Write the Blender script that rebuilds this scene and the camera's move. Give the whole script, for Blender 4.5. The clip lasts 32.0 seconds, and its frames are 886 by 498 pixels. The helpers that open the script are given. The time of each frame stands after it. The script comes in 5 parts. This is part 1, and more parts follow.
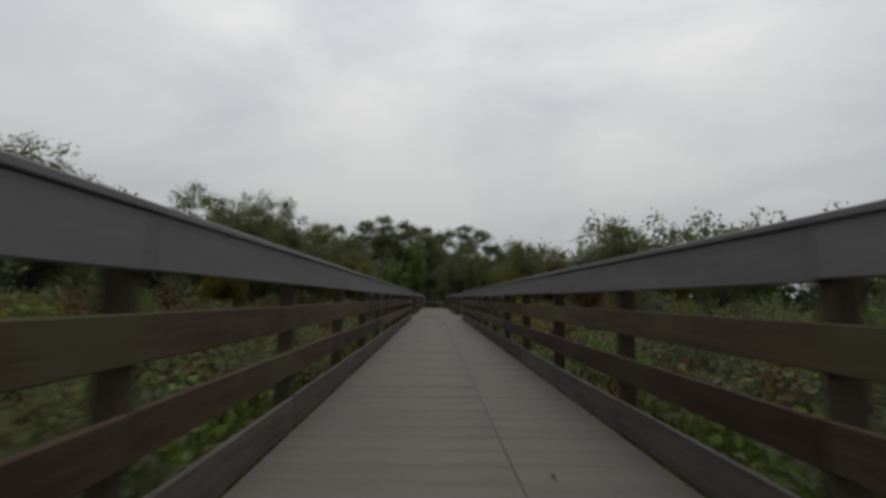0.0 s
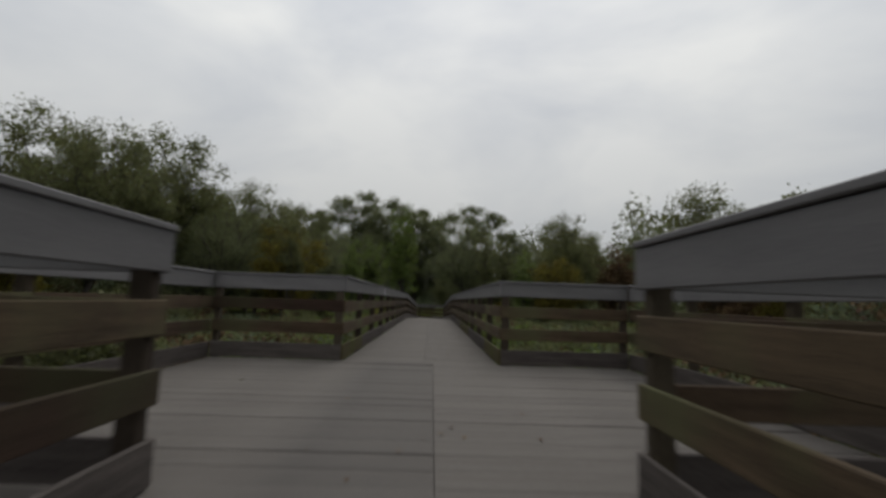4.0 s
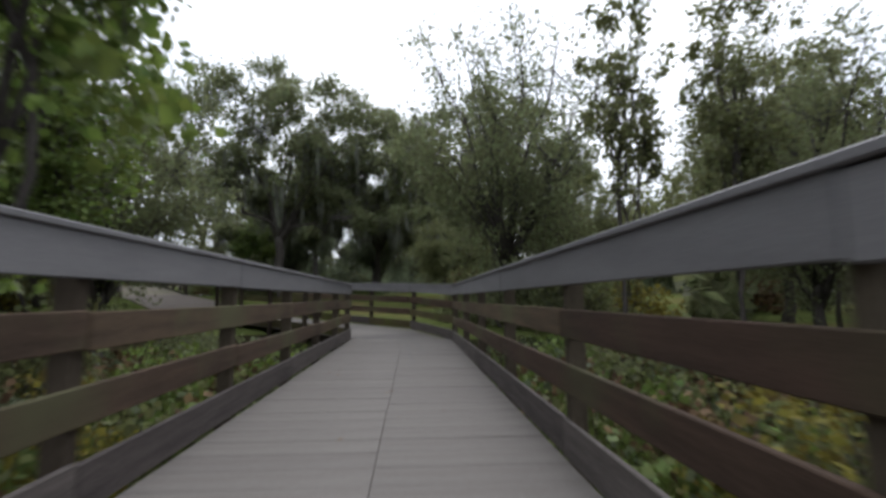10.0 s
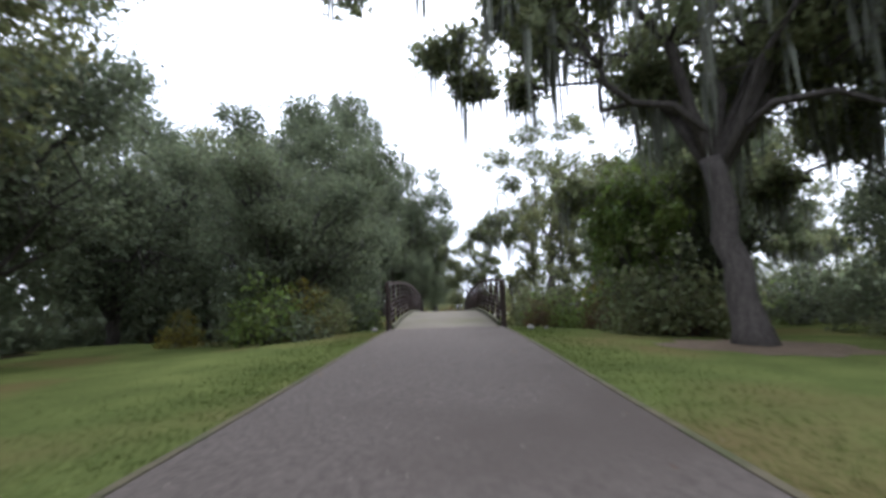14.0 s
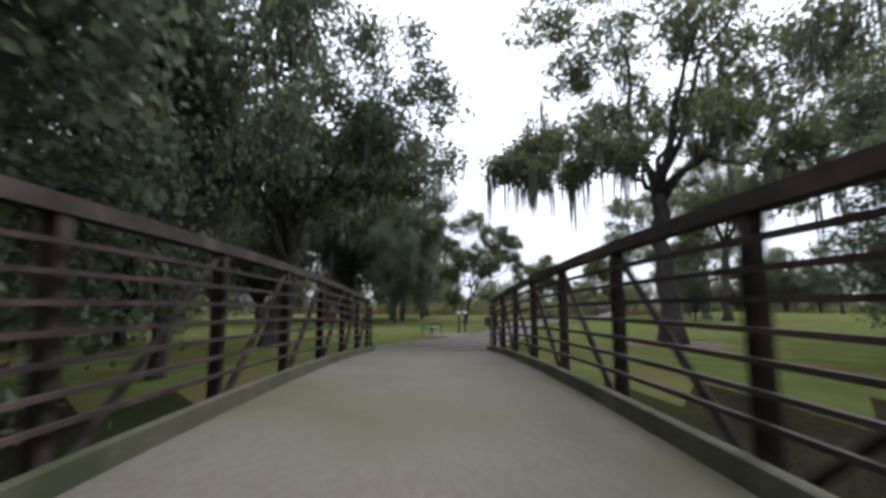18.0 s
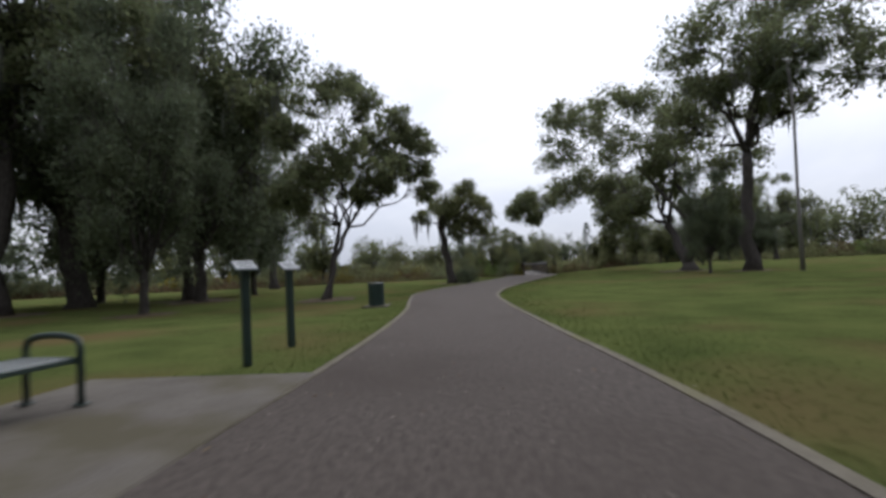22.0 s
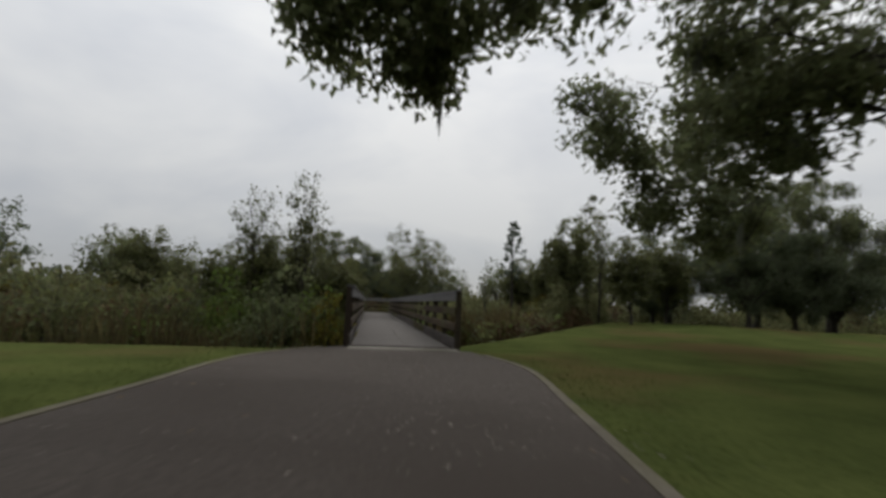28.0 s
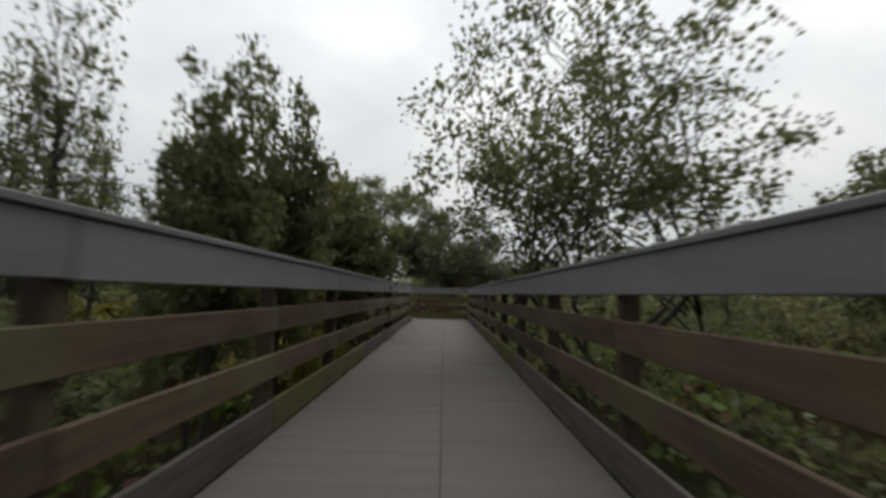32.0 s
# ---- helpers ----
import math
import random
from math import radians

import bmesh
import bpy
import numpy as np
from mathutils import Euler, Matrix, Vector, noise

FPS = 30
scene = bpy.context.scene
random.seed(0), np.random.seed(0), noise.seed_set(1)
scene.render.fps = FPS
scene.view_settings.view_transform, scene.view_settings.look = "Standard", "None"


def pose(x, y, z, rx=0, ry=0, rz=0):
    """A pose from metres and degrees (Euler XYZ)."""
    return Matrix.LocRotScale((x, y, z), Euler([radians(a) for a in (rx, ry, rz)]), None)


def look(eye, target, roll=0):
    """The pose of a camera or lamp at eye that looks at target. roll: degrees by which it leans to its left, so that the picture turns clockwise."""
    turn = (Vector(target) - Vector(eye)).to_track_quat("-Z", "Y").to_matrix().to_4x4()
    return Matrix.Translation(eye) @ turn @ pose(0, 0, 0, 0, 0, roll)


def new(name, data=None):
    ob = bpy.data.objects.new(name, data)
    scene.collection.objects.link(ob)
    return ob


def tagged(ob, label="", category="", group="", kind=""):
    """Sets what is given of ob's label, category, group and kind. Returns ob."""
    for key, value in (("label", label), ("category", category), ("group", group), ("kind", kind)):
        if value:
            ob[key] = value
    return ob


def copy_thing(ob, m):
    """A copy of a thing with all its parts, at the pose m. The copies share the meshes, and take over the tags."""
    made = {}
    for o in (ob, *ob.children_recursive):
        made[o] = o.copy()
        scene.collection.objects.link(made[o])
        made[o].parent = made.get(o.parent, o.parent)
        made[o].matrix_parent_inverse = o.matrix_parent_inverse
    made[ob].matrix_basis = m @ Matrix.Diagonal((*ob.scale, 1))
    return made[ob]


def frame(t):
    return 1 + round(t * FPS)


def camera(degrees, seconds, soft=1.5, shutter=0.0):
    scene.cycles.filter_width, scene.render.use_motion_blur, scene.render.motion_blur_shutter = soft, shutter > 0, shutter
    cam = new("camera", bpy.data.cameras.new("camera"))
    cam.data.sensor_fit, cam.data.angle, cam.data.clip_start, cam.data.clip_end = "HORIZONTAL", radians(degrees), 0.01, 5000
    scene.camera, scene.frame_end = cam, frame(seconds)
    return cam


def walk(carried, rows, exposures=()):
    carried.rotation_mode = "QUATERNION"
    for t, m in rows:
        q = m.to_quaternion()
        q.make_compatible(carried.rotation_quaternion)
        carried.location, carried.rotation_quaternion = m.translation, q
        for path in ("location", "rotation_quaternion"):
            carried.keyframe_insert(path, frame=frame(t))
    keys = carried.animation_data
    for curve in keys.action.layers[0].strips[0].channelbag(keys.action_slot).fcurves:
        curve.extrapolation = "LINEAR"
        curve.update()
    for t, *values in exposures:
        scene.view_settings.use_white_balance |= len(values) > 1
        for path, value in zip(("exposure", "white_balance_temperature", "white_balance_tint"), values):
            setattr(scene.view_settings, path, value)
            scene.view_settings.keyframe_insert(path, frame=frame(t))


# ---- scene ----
cam = camera(88.6, 32.0, soft=3.3, shutter=0.4)
PATH = [
    (0.0, pose(-0.203, 16.365, 1.859, 96.19, -0.90, -1.21)),
    (0.5, pose(0.128, 19.325, 1.880, 96.10, -0.49, -3.43)),
    (1.0, pose(0.477, 21.661, 1.881, 95.87, -2.36, -7.37)),
    (1.5, pose(0.383, 24.759, 1.873, 96.13, -0.28, -0.50)),
    (2.0, pose(0.429, 27.225, 1.867, 96.15, -0.35, -3.78)),
    (2.5, pose(0.377, 29.675, 1.863, 96.08, -4.05, 6.41)),
    (3.0, pose(0.210, 32.399, 1.888, 95.83, 1.83, -2.12)),
    (3.5, pose(0.242, 35.137, 1.839, 96.61, -2.14, -1.62)),
    (5.5, pose(-0.348, 46.542, 1.880, 96.01, -0.31, -0.49)),
    (6.0, pose(-0.278, 49.796, 1.901, 95.82, 0.96, -2.74)),
    (6.5, pose(-0.124, 52.841, 1.870, 95.51, -2.30, -4.06)),
    (7.0, pose(-0.011, 55.983, 1.900, 95.17, -2.78, -1.00)),
    (7.5, pose(0.147, 58.633, 1.870, 95.48, -1.79, -2.19)),
    (8.0, pose(0.315, 61.167, 1.869, 95.49, -2.67, -6.23)),
    (8.5, pose(0.354, 64.276, 1.870, 94.68, -5.08, -1.78)),
    (9.0, pose(0.301, 67.328, 1.758, 93.58, -2.81, 1.47)),
    (9.5, pose(0.291, 70.040, 1.653, 93.03, 0.55, -2.93)),
    (10.0, pose(0.280, 72.242, 1.549, 93.77, -0.01, -3.89)),
    (10.5, pose(0.352, 74.820, 1.446, 93.20, -1.72, -1.75)),
    (11.0, pose(0.410, 77.623, 1.332, 93.50, -3.10, -0.66)),
    (11.5, pose(0.290, 80.588, 1.143, 93.69, -8.49, 4.12)),
    (12.0, pose(0.300, 83.210, 1.053, 94.82, -15.12, 22.26)),
    (12.5, pose(-1.906, 85.744, 0.997, 95.02, -13.10, 32.17)),
    (13.0, pose(-3.879, 88.470, 1.050, 96.87, -6.91, 39.45)),
    (13.5, pose(-5.745, 90.650, 1.065, 96.89, 0.45, 39.98)),
    (14.0, pose(-7.798, 93.059, 1.075, 97.44, 1.74, 39.07)),
    (14.5, pose(-9.888, 95.332, 1.143, 97.76, 2.27, 40.45)),
    (15.0, pose(-11.857, 97.700, 1.241, 97.57, 4.10, 38.38)),
    (15.5, pose(-13.812, 100.135, 1.350, 97.58, 1.96, 37.42)),
    (17.5, pose(-21.452, 110.338, 1.843, 97.67, -0.92, 38.19)),
    (18.0, pose(-23.612, 112.956, 1.880, 96.92, 0.25, 38.21)),
    (18.5, pose(-25.692, 115.451, 1.868, 96.39, -0.22, 40.92)),
    (19.0, pose(-27.757, 117.926, 1.855, 95.70, 3.35, 39.21)),
    (19.5, pose(-29.673, 120.316, 1.778, 94.87, 4.29, 36.40)),
    (20.0, pose(-31.434, 122.735, 1.656, 93.77, 4.26, 31.01)),
    (20.5, pose(-33.017, 125.205, 1.506, 95.20, 3.06, 30.62)),
    (21.0, pose(-34.430, 127.765, 1.370, 92.81, 4.29, 27.90)),
    (21.5, pose(-35.706, 130.509, 1.238, 92.66, 4.17, 24.13)),
    (22.0, pose(-36.954, 133.265, 1.117, 92.55, 2.92, 23.32)),
    (22.5, pose(-38.108, 135.956, 1.068, 92.77, 3.18, 20.18)),
    (23.0, pose(-39.170, 138.755, 1.047, 92.07, 1.20, 19.67)),
    (23.5, pose(-40.208, 141.713, 1.025, 91.29, 0.66, 20.10)),
    (24.0, pose(-41.313, 144.893, 1.049, 90.86, 2.34, 18.51)),
    (24.5, pose(-42.298, 148.124, 1.056, 94.73, 5.08, 16.21)),
    (25.0, pose(-42.979, 151.431, 1.055, 94.93, 5.22, 12.07)),
    (25.5, pose(-43.511, 154.750, 1.044, 95.29, 4.49, 8.45)),
    (27.5, pose(-45.319, 169.656, 1.056, 97.41, -2.76, 3.71)),
    (28.0, pose(-45.626, 173.563, 1.044, 97.00, -2.44, 5.75)),
    (28.5, pose(-46.235, 177.499, 1.032, 97.29, -2.78, 7.33)),
    (29.0, pose(-46.960, 181.232, 1.016, 98.93, -2.76, 7.47)),
    (29.5, pose(-47.648, 184.451, 1.080, 96.01, -2.74, 10.63)),
    (30.0, pose(-48.389, 187.374, 1.144, 95.30, -2.46, 13.71)),
    (30.5, pose(-49.110, 190.166, 1.109, 95.67, 0.19, 13.14)),
    (31.0, pose(-49.842, 193.067, 1.076, 95.68, 0.45, 12.54)),
    (31.5, pose(-50.650, 195.994, 1.091, 95.08, -0.36, 12.70)),
    (32.0, pose(-51.427, 198.937, 1.126, 95.68, -1.42, 15.09)),
]
walk(cam, PATH, exposures=[(0.0, -0.35, 6500, 10), (7.0, -0.2, 6450, 10), (9.0, 0.45, 6120, 11), (11.0, 1.6, 5930, 14), (12.0, 2.1, 5800, 15), (13.0, 1.95, 5680, 16), (15.0, 1.6, 5710, 16), (18.0, 1.2, 5780, 15), (20.0, 1.15, 5780, 15),
                          (21.0, 0.55, 5890, 15), (22.0, 0.5, 5930, 16), (24.0, 0.5, 5950, 17), (25.5, 0.1, 6240, 13), (28.0, -0.15, 6450, 11), (30.0, -0.2, 6500, 10), (31.0, -0.15, 6500, 10), (32.0, 0.1, 6500, 10)])

# ---- sky and light ----
SUN_EL, SUN_AZ = radians(48), radians(10)
world = bpy.data.worlds.new("overcast_sky")
scene.world = world
world.use_nodes = True
wn, wl = world.node_tree.nodes, world.node_tree.links
wn.clear()


def wnode(kind, **kw):
    n = wn.new(kind)
    for k, v in kw.items():
        n.inputs[k].default_value = v
    return n


w_out = wnode("ShaderNodeOutputWorld")
w_bg = wnode("ShaderNodeBackground")
w_sky = wn.new("ShaderNodeTexSky")
w_sky.sky_type, w_sky.sun_disc = "NISHITA", False
w_sky.sun_elevation, w_sky.sun_rotation = SUN_EL, SUN_AZ
w_scale = wn.new("ShaderNodeVectorMath")
w_scale.operation = "SCALE"
w_scale.inputs["Scale"].default_value = 0.10
w_tc = wn.new("ShaderNodeTexCoord")
w_map = wn.new("ShaderNodeMapping")
w_map.inputs["Scale"].default_value = (1.0, 1.0, 2.2)
w_noise = wnode("ShaderNodeTexNoise", Scale=1.7, Detail=5.0, Roughness=0.5, Distortion=0.3)
w_ramp = wn.new("ShaderNodeValToRGB")
w_ramp.color_ramp.elements[0].position, w_ramp.color_ramp.elements[0].color = 0.32, (0.60, 0.635, 0.69, 1)
w_ramp.color_ramp.elements[1].position, w_ramp.color_ramp.elements[1].color = 0.66, (0.95, 0.955, 0.93, 1)
w_sep = wn.new("ShaderNodeSeparateXYZ")
w_el = wn.new("ShaderNodeMapRange")
w_el.inputs["From Min"].default_value, w_el.inputs["From Max"].default_value = 0.0, 1.0
w_el.inputs["To Min"].default_value, w_el.inputs["To Max"].default_value = 0.55, 1.65
w_mul = wn.new("ShaderNodeVectorMath")
w_mul.operation = "SCALE"
w_mix = wn.new("ShaderNodeMix")
w_mix.data_type = "RGBA"
w_mix.inputs["Factor"].default_value = 0.93
wl.new(w_tc.outputs["Generated"], w_map.inputs["Vector"])
wl.new(w_map.outputs["Vector"], w_noise.inputs["Vector"])
wl.new(w_noise.outputs["Fac"], w_ramp.inputs["Fac"])
wl.new(w_tc.outputs["Generated"], w_sep.inputs["Vector"])
wl.new(w_sep.outputs["Z"], w_el.inputs["Value"])
wl.new(w_ramp.outputs["Color"], w_mul.inputs[0])
wl.new(w_el.outputs["Result"], w_mul.inputs["Scale"])
wl.new(w_sky.outputs["Color"], w_scale.inputs[0])
wl.new(w_scale.outputs["Vector"], w_mix.inputs["A"])
wl.new(w_mul.outputs["Vector"], w_mix.inputs["B"])
wl.new(w_mix.outputs["Result"], w_bg.inputs["Color"])
wl.new(w_bg.outputs["Background"], w_out.inputs["Surface"])
w_bg.inputs["Strength"].default_value = 1.0

sun = new("sun", bpy.data.lights.new("sun", "SUN"))
sun.data.energy, sun.data.angle, sun.data.color = 1.1, radians(25), (1.0, 0.97, 0.92)
sun.matrix_world = look((0, 0, 60), (-60 * math.sin(SUN_AZ) / math.tan(SUN_EL), -60 * math.cos(SUN_AZ) / math.tan(SUN_EL), 0))

# ---- materials ----


def material(name, dark, light, rough=0.85, scale=3.0, detail=6.0, fine=40.0, bump=0.25, stretch=(1, 1, 1), spread=0.0, metal=0.0,
             translucent=0.0, island=0.0, stain=None, stain_scale=0.5, spec=0.14):
    """Two noises (broad and fine) between two colours, with bump; spread: brightness by object, island: by loose piece."""
    m = bpy.data.materials.new(name)
    m.use_nodes = True
    n, l = m.node_tree.nodes, m.node_tree.links
    p, out = n["Principled BSDF"], n["Material Output"]
    p.inputs["Roughness"].default_value = rough
    p.inputs["Metallic"].default_value = metal
    p.inputs["Specular IOR Level"].default_value = spec
    tc, mp = n.new("ShaderNodeTexCoord"), n.new("ShaderNodeMapping")
    mp.inputs["Scale"].default_value = stretch
    l.new(tc.outputs["Object"], mp.inputs["Vector"])
    a, b = n.new("ShaderNodeTexNoise"), n.new("ShaderNodeTexNoise")
    a.inputs["Scale"].default_value, a.inputs["Detail"].default_value = scale, detail
    b.inputs["Scale"].default_value, b.inputs["Detail"].default_value = fine, 3.0
    l.new(mp.outputs["Vector"], a.inputs["Vector"])
    l.new(mp.outputs["Vector"], b.inputs["Vector"])
    mixf = n.new("ShaderNodeMath")
    mixf.operation = "MULTIPLY_ADD"
    mixf.inputs[1].default_value = 0.45
    half = n.new("ShaderNodeMath")
    half.operation = "MULTIPLY"
    half.inputs[1].default_value = 0.55
    l.new(b.outputs["Fac"], half.inputs[0])
    l.new(a.outputs["Fac"], mixf.inputs[0])
    l.new(half.outputs[0], mixf.inputs[2])
    ramp = n.new("ShaderNodeValToRGB")
    ramp.color_ramp.elements[0].position, ramp.color_ramp.elements[0].color = 0.36, (*dark, 1)
    ramp.color_ramp.elements[1].position, ramp.color_ramp.elements[1].color = 0.64, (*light, 1)
    l.new(mixf.outputs[0], ramp.inputs["Fac"])
    colour = ramp.outputs["Color"]
    if stain:
        s = n.new("ShaderNodeTexNoise")
        s.inputs["Scale"].default_value, s.inputs["Detail"].default_value = stain_scale, 4.0
        l.new(tc.outputs["Object"], s.inputs["Vector"])
        r2 = n.new("ShaderNodeValToRGB")
        r2.color_ramp.elements[0].position, r2.color_ramp.elements[1].position = 0.5, 0.68
        l.new(s.outputs["Fac"], r2.inputs["Fac"])
        mx = n.new("ShaderNodeMix")
        mx.data_type = "RGBA"
        mx.inputs["B"].default_value = (*stain, 1)
        l.new(r2.outputs["Color"], mx.inputs["Factor"])
        l.new(colour, mx.inputs["A"])
        colour = mx.outputs["Result"]
    if spread or island:
        hsv = n.new("ShaderNodeHueSaturation")
        rng = n.new("ShaderNodeMapRange")
        amount = spread or island
        rng.inputs["To Min"].default_value, rng.inputs["To Max"].default_value = 1 - amount, 1 + amount
        if island:
            src = n.new("ShaderNodeNewGeometry").outputs["Random Per Island"]
        else:
            src = n.new("ShaderNodeObjectInfo").outputs["Random"]
        l.new(src, rng.inputs["Value"])
        l.new(rng.outputs["Result"], hsv.inputs["Value"])
        hue = n.new("ShaderNodeMapRange")
        hue.inputs["To Min"].default_value, hue.inputs["To Max"].default_value = 0.5 - 0.05 * amount, 0.5 + 0.04 * amount
        l.new(src, hue.inputs["Value"])
        l.new(hue.outputs["Result"], hsv.inputs["Hue"])
        l.new(colour, hsv.inputs["Color"])
        colour = hsv.outputs["Color"]
    l.new(colour, p.inputs["Base Color"])
    if bump:
        bp = n.new("ShaderNodeBump")
        bp.inputs["Strength"].default_value, bp.inputs["Distance"].default_value = bump, 0.02
        l.new(mixf.outputs[0], bp.inputs["Height"])
        l.new(bp.outputs["Normal"], p.inputs["Normal"])
    if translucent:
        tr, ms = n.new("ShaderNodeBsdfTranslucent"), n.new("ShaderNodeMixShader")
        ms.inputs["Fac"].default_value = translucent
        l.new(colour, tr.inputs["Color"])
        l.new(p.outputs["BSDF"], ms.inputs[1])
        l.new(tr.outputs["BSDF"], ms.inputs[2])
        l.new(ms.outputs["Shader"], out.inputs["Surface"])
    return m


M_deck = material("deck_boards", (0.092, 0.082, 0.074), (0.126, 0.114, 0.104), 0.85, 1.2, 6, 30, 0.25, (1, 6, 1), spread=0.05, stain=(0.08, 0.073, 0.068), stain_scale=0.5)
M_fascia = material("grey_composite", (0.118, 0.114, 0.115), (0.160, 0.155, 0.155), 0.6, 2.0, 5, 60, 0.12, (0.6, 4, 4), spread=0.08)
M_rail = material("brown_timber", (0.030, 0.021, 0.014), (0.082, 0.055, 0.036), 0.85, 3.0, 7, 45, 0.4, (0.5, 6, 6), spread=0.35, stain=(0.066, 0.062, 0.032), stain_scale=0.9)
M_moss_rail = material("mossy_timber", (0.042, 0.034, 0.017), (0.10, 0.088, 0.040), 0.9, 3.0, 7, 45, 0.4, (0.5, 6, 6), spread=0.3, stain=(0.070, 0.074, 0.022), stain_scale=1.6)
M_post = material("post_timber", (0.026, 0.02, 0.014), (0.070, 0.056, 0.040), 0.9, 4.0, 6, 40, 0.4, (5, 5, 0.6), spread=0.25)
M_kick = material("kick_timber", (0.04, 0.034, 0.031), (0.10, 0.086, 0.078), 0.9, 3.0, 6, 45, 0.4, (0.5, 6, 6), spread=0.2)
M_steel = material("weathering_steel", (0.020, 0.015, 0.013), (0.055, 0.039, 0.034), 0.75, 6.0, 6, 70, 0.25, spread=0.15, metal=0.25, stain=(0.078, 0.054, 0.044), stain_scale=2.0)
M_bdeck = material("bridge_concrete", (0.088, 0.076, 0.057), (0.128, 0.112, 0.086), 0.9, 0.9, 6, 25, 0.2, stain=(0.082, 0.078, 0.044), stain_scale=0.45)
M_curb = material("mossy_curb", (0.050, 0.048, 0.030), (0.105, 0.10, 0.066), 0.92, 2.5, 7, 40, 0.4, stain=(0.045, 0.05, 0.024), stain_scale=1.2)
M_asphalt = material("asphalt", (0.040, 0.033, 0.027), (0.102, 0.086, 0.073), 0.92, 16.0, 10, 90, 0.7, stain=(0.054, 0.044, 0.036), stain_scale=0.25)
M_kerb = material("kerb_concrete", (0.084, 0.073, 0.054), (0.155, 0.137, 0.104), 0.92, 2.5, 7, 40, 0.4, stain=(0.12, 0.11, 0.06), stain_scale=0.8)
M_edging = material("overgrown_edging", (0.040, 0.036, 0.020), (0.092, 0.078, 0.050), 0.95, 5.0, 8, 50, 0.6, stain=(0.044, 0.052, 0.020), stain_scale=1.4)
M_lip = material("lip_concrete", (0.125, 0.114, 0.096), (0.205, 0.190, 0.162), 0.92, 3.5, 8, 45, 0.4, stain=(0.11, 0.10, 0.076), stain_scale=0.8)
M_pad = material("pad_concrete", (0.080, 0.071, 0.060), (0.135, 0.121, 0.101), 0.92, 2.0, 8, 40, 0.3, stain=(0.075, 0.066, 0.042), stain_scale=0.9)
M_lawn = material("lawn", (0.036, 0.048, 0.015), (0.088, 0.102, 0.032), 0.95, 0.7, 10, 26, 0.6, stain=(0.086, 0.068, 0.030), stain_scale=0.22, spec=0.0)
M_marsh = material("marsh_ground", (0.008, 0.008, 0.005), (0.030, 0.025, 0.014), 0.95, 0.7, 9, 14, 1.0, stain=(0.022, 0.03, 0.010), stain_scale=0.25, spec=0.0)
M_brown_ground = material("brown_ground", (0.040, 0.029, 0.018), (0.095, 0.068, 0.043), 0.95, 3.0, 8, 30, 0.8)
M_bark = material("oak_bark", (0.022, 0.019, 0.017), (0.085, 0.075, 0.066), 0.95, 4.0, 8, 30, 0.9, (3, 3, 0.7))
M_palm = material("palm_trunk", (0.13, 0.122, 0.112), (0.24, 0.225, 0.21), 0.95, 4.0, 8, 30, 0.6, (1, 1, 4))
M_leaf_oak = material("oak_leaves", (0.082, 0.096, 0.045), (0.166, 0.180, 0.086), 0.62, 0.35, 3, 6, 0.0, island=0.35, translucent=0.58, spec=0.2)
M_leaf_dark = material("dark_leaves", (0.062, 0.078, 0.044), (0.130, 0.149, 0.082), 0.62, 0.35, 3, 6, 0.0, island=0.35, translucent=0.54, spec=0.2)
M_leaf_green = material("fresh_leaves", (0.063, 0.098, 0.021), (0.149, 0.190, 0.041), 0.6, 0.4, 3, 6, 0.0, island=0.35, translucent=0.45, spec=0.3)
M_leaf_olive = material("olive_leaves", (0.074, 0.083, 0.034), (0.155, 0.162, 0.065), 0.65, 0.4, 3, 6, 0.0, island=0.35, translucent=0.55, spec=0.3)
M_leaf_yellow = material("yellowing_leaves", (0.085, 0.075, 0.016), (0.185, 0.155, 0.030), 0.65, 0.4, 3, 6, 0.0, island=0.35, translucent=0.42)
M_leaf_brown = material("dry_leaves", (0.060, 0.038, 0.020), (0.135, 0.088, 0.045), 0.8, 0.5, 3, 6, 0.0, island=0.4, translucent=0.15)
M_scrub = material("weedy_scrub", (0.085, 0.09, 0.04), (0.185, 0.185, 0.085), 0.8, 0.3, 4, 6, 0.0, island=0.4, translucent=0.4)
M_needle = material("pine_needles", (0.062, 0.08, 0.056), (0.118, 0.138, 0.095), 0.7, 0.5, 3, 8, 0.0, island=0.3, translucent=0.3)
M_spanish = material("spanish_moss", (0.085, 0.090, 0.070), (0.165, 0.17, 0.135), 0.95, 1.0, 4, 20, 0.0, island=0.3, translucent=0.25)
M_grass = material("grass_blades", (0.042, 0.060, 0.013), (0.095, 0.118, 0.028), 0.8, 0.5, 4, 9, 0.0, island=0.35, translucent=0.25)
M_reed = material("dry_reeds", (0.06, 0.048, 0.022), (0.15, 0.12, 0.055), 0.85, 0.4, 4, 9, 0.0, island=0.35, translucent=0.25)
M_green_metal = material("green_metal", (0.012, 0.026, 0.021), (0.024, 0.044, 0.036), 0.45, 6, 4, 60, 0.08, spec=0.5)
# worn coating, with the sky's reflection also put into its paler colour
M_seat = material("worn_sky_sheen_seat", (0.055, 0.066, 0.062), (0.10, 0.112, 0.107), 0.38, 5, 5, 60, 0.08, spec=0.5)
M_bin_lid = material("worn_bin_lid", (0.06, 0.068, 0.064), (0.11, 0.115, 0.11), 0.5, 6, 4, 60, 0.08, spec=0.5)
M_panel = material("sign_panel", (0.22, 0.22, 0.22), (0.34, 0.34, 0.34), 0.4, 8, 4, 60, 0.05, spec=0.5)
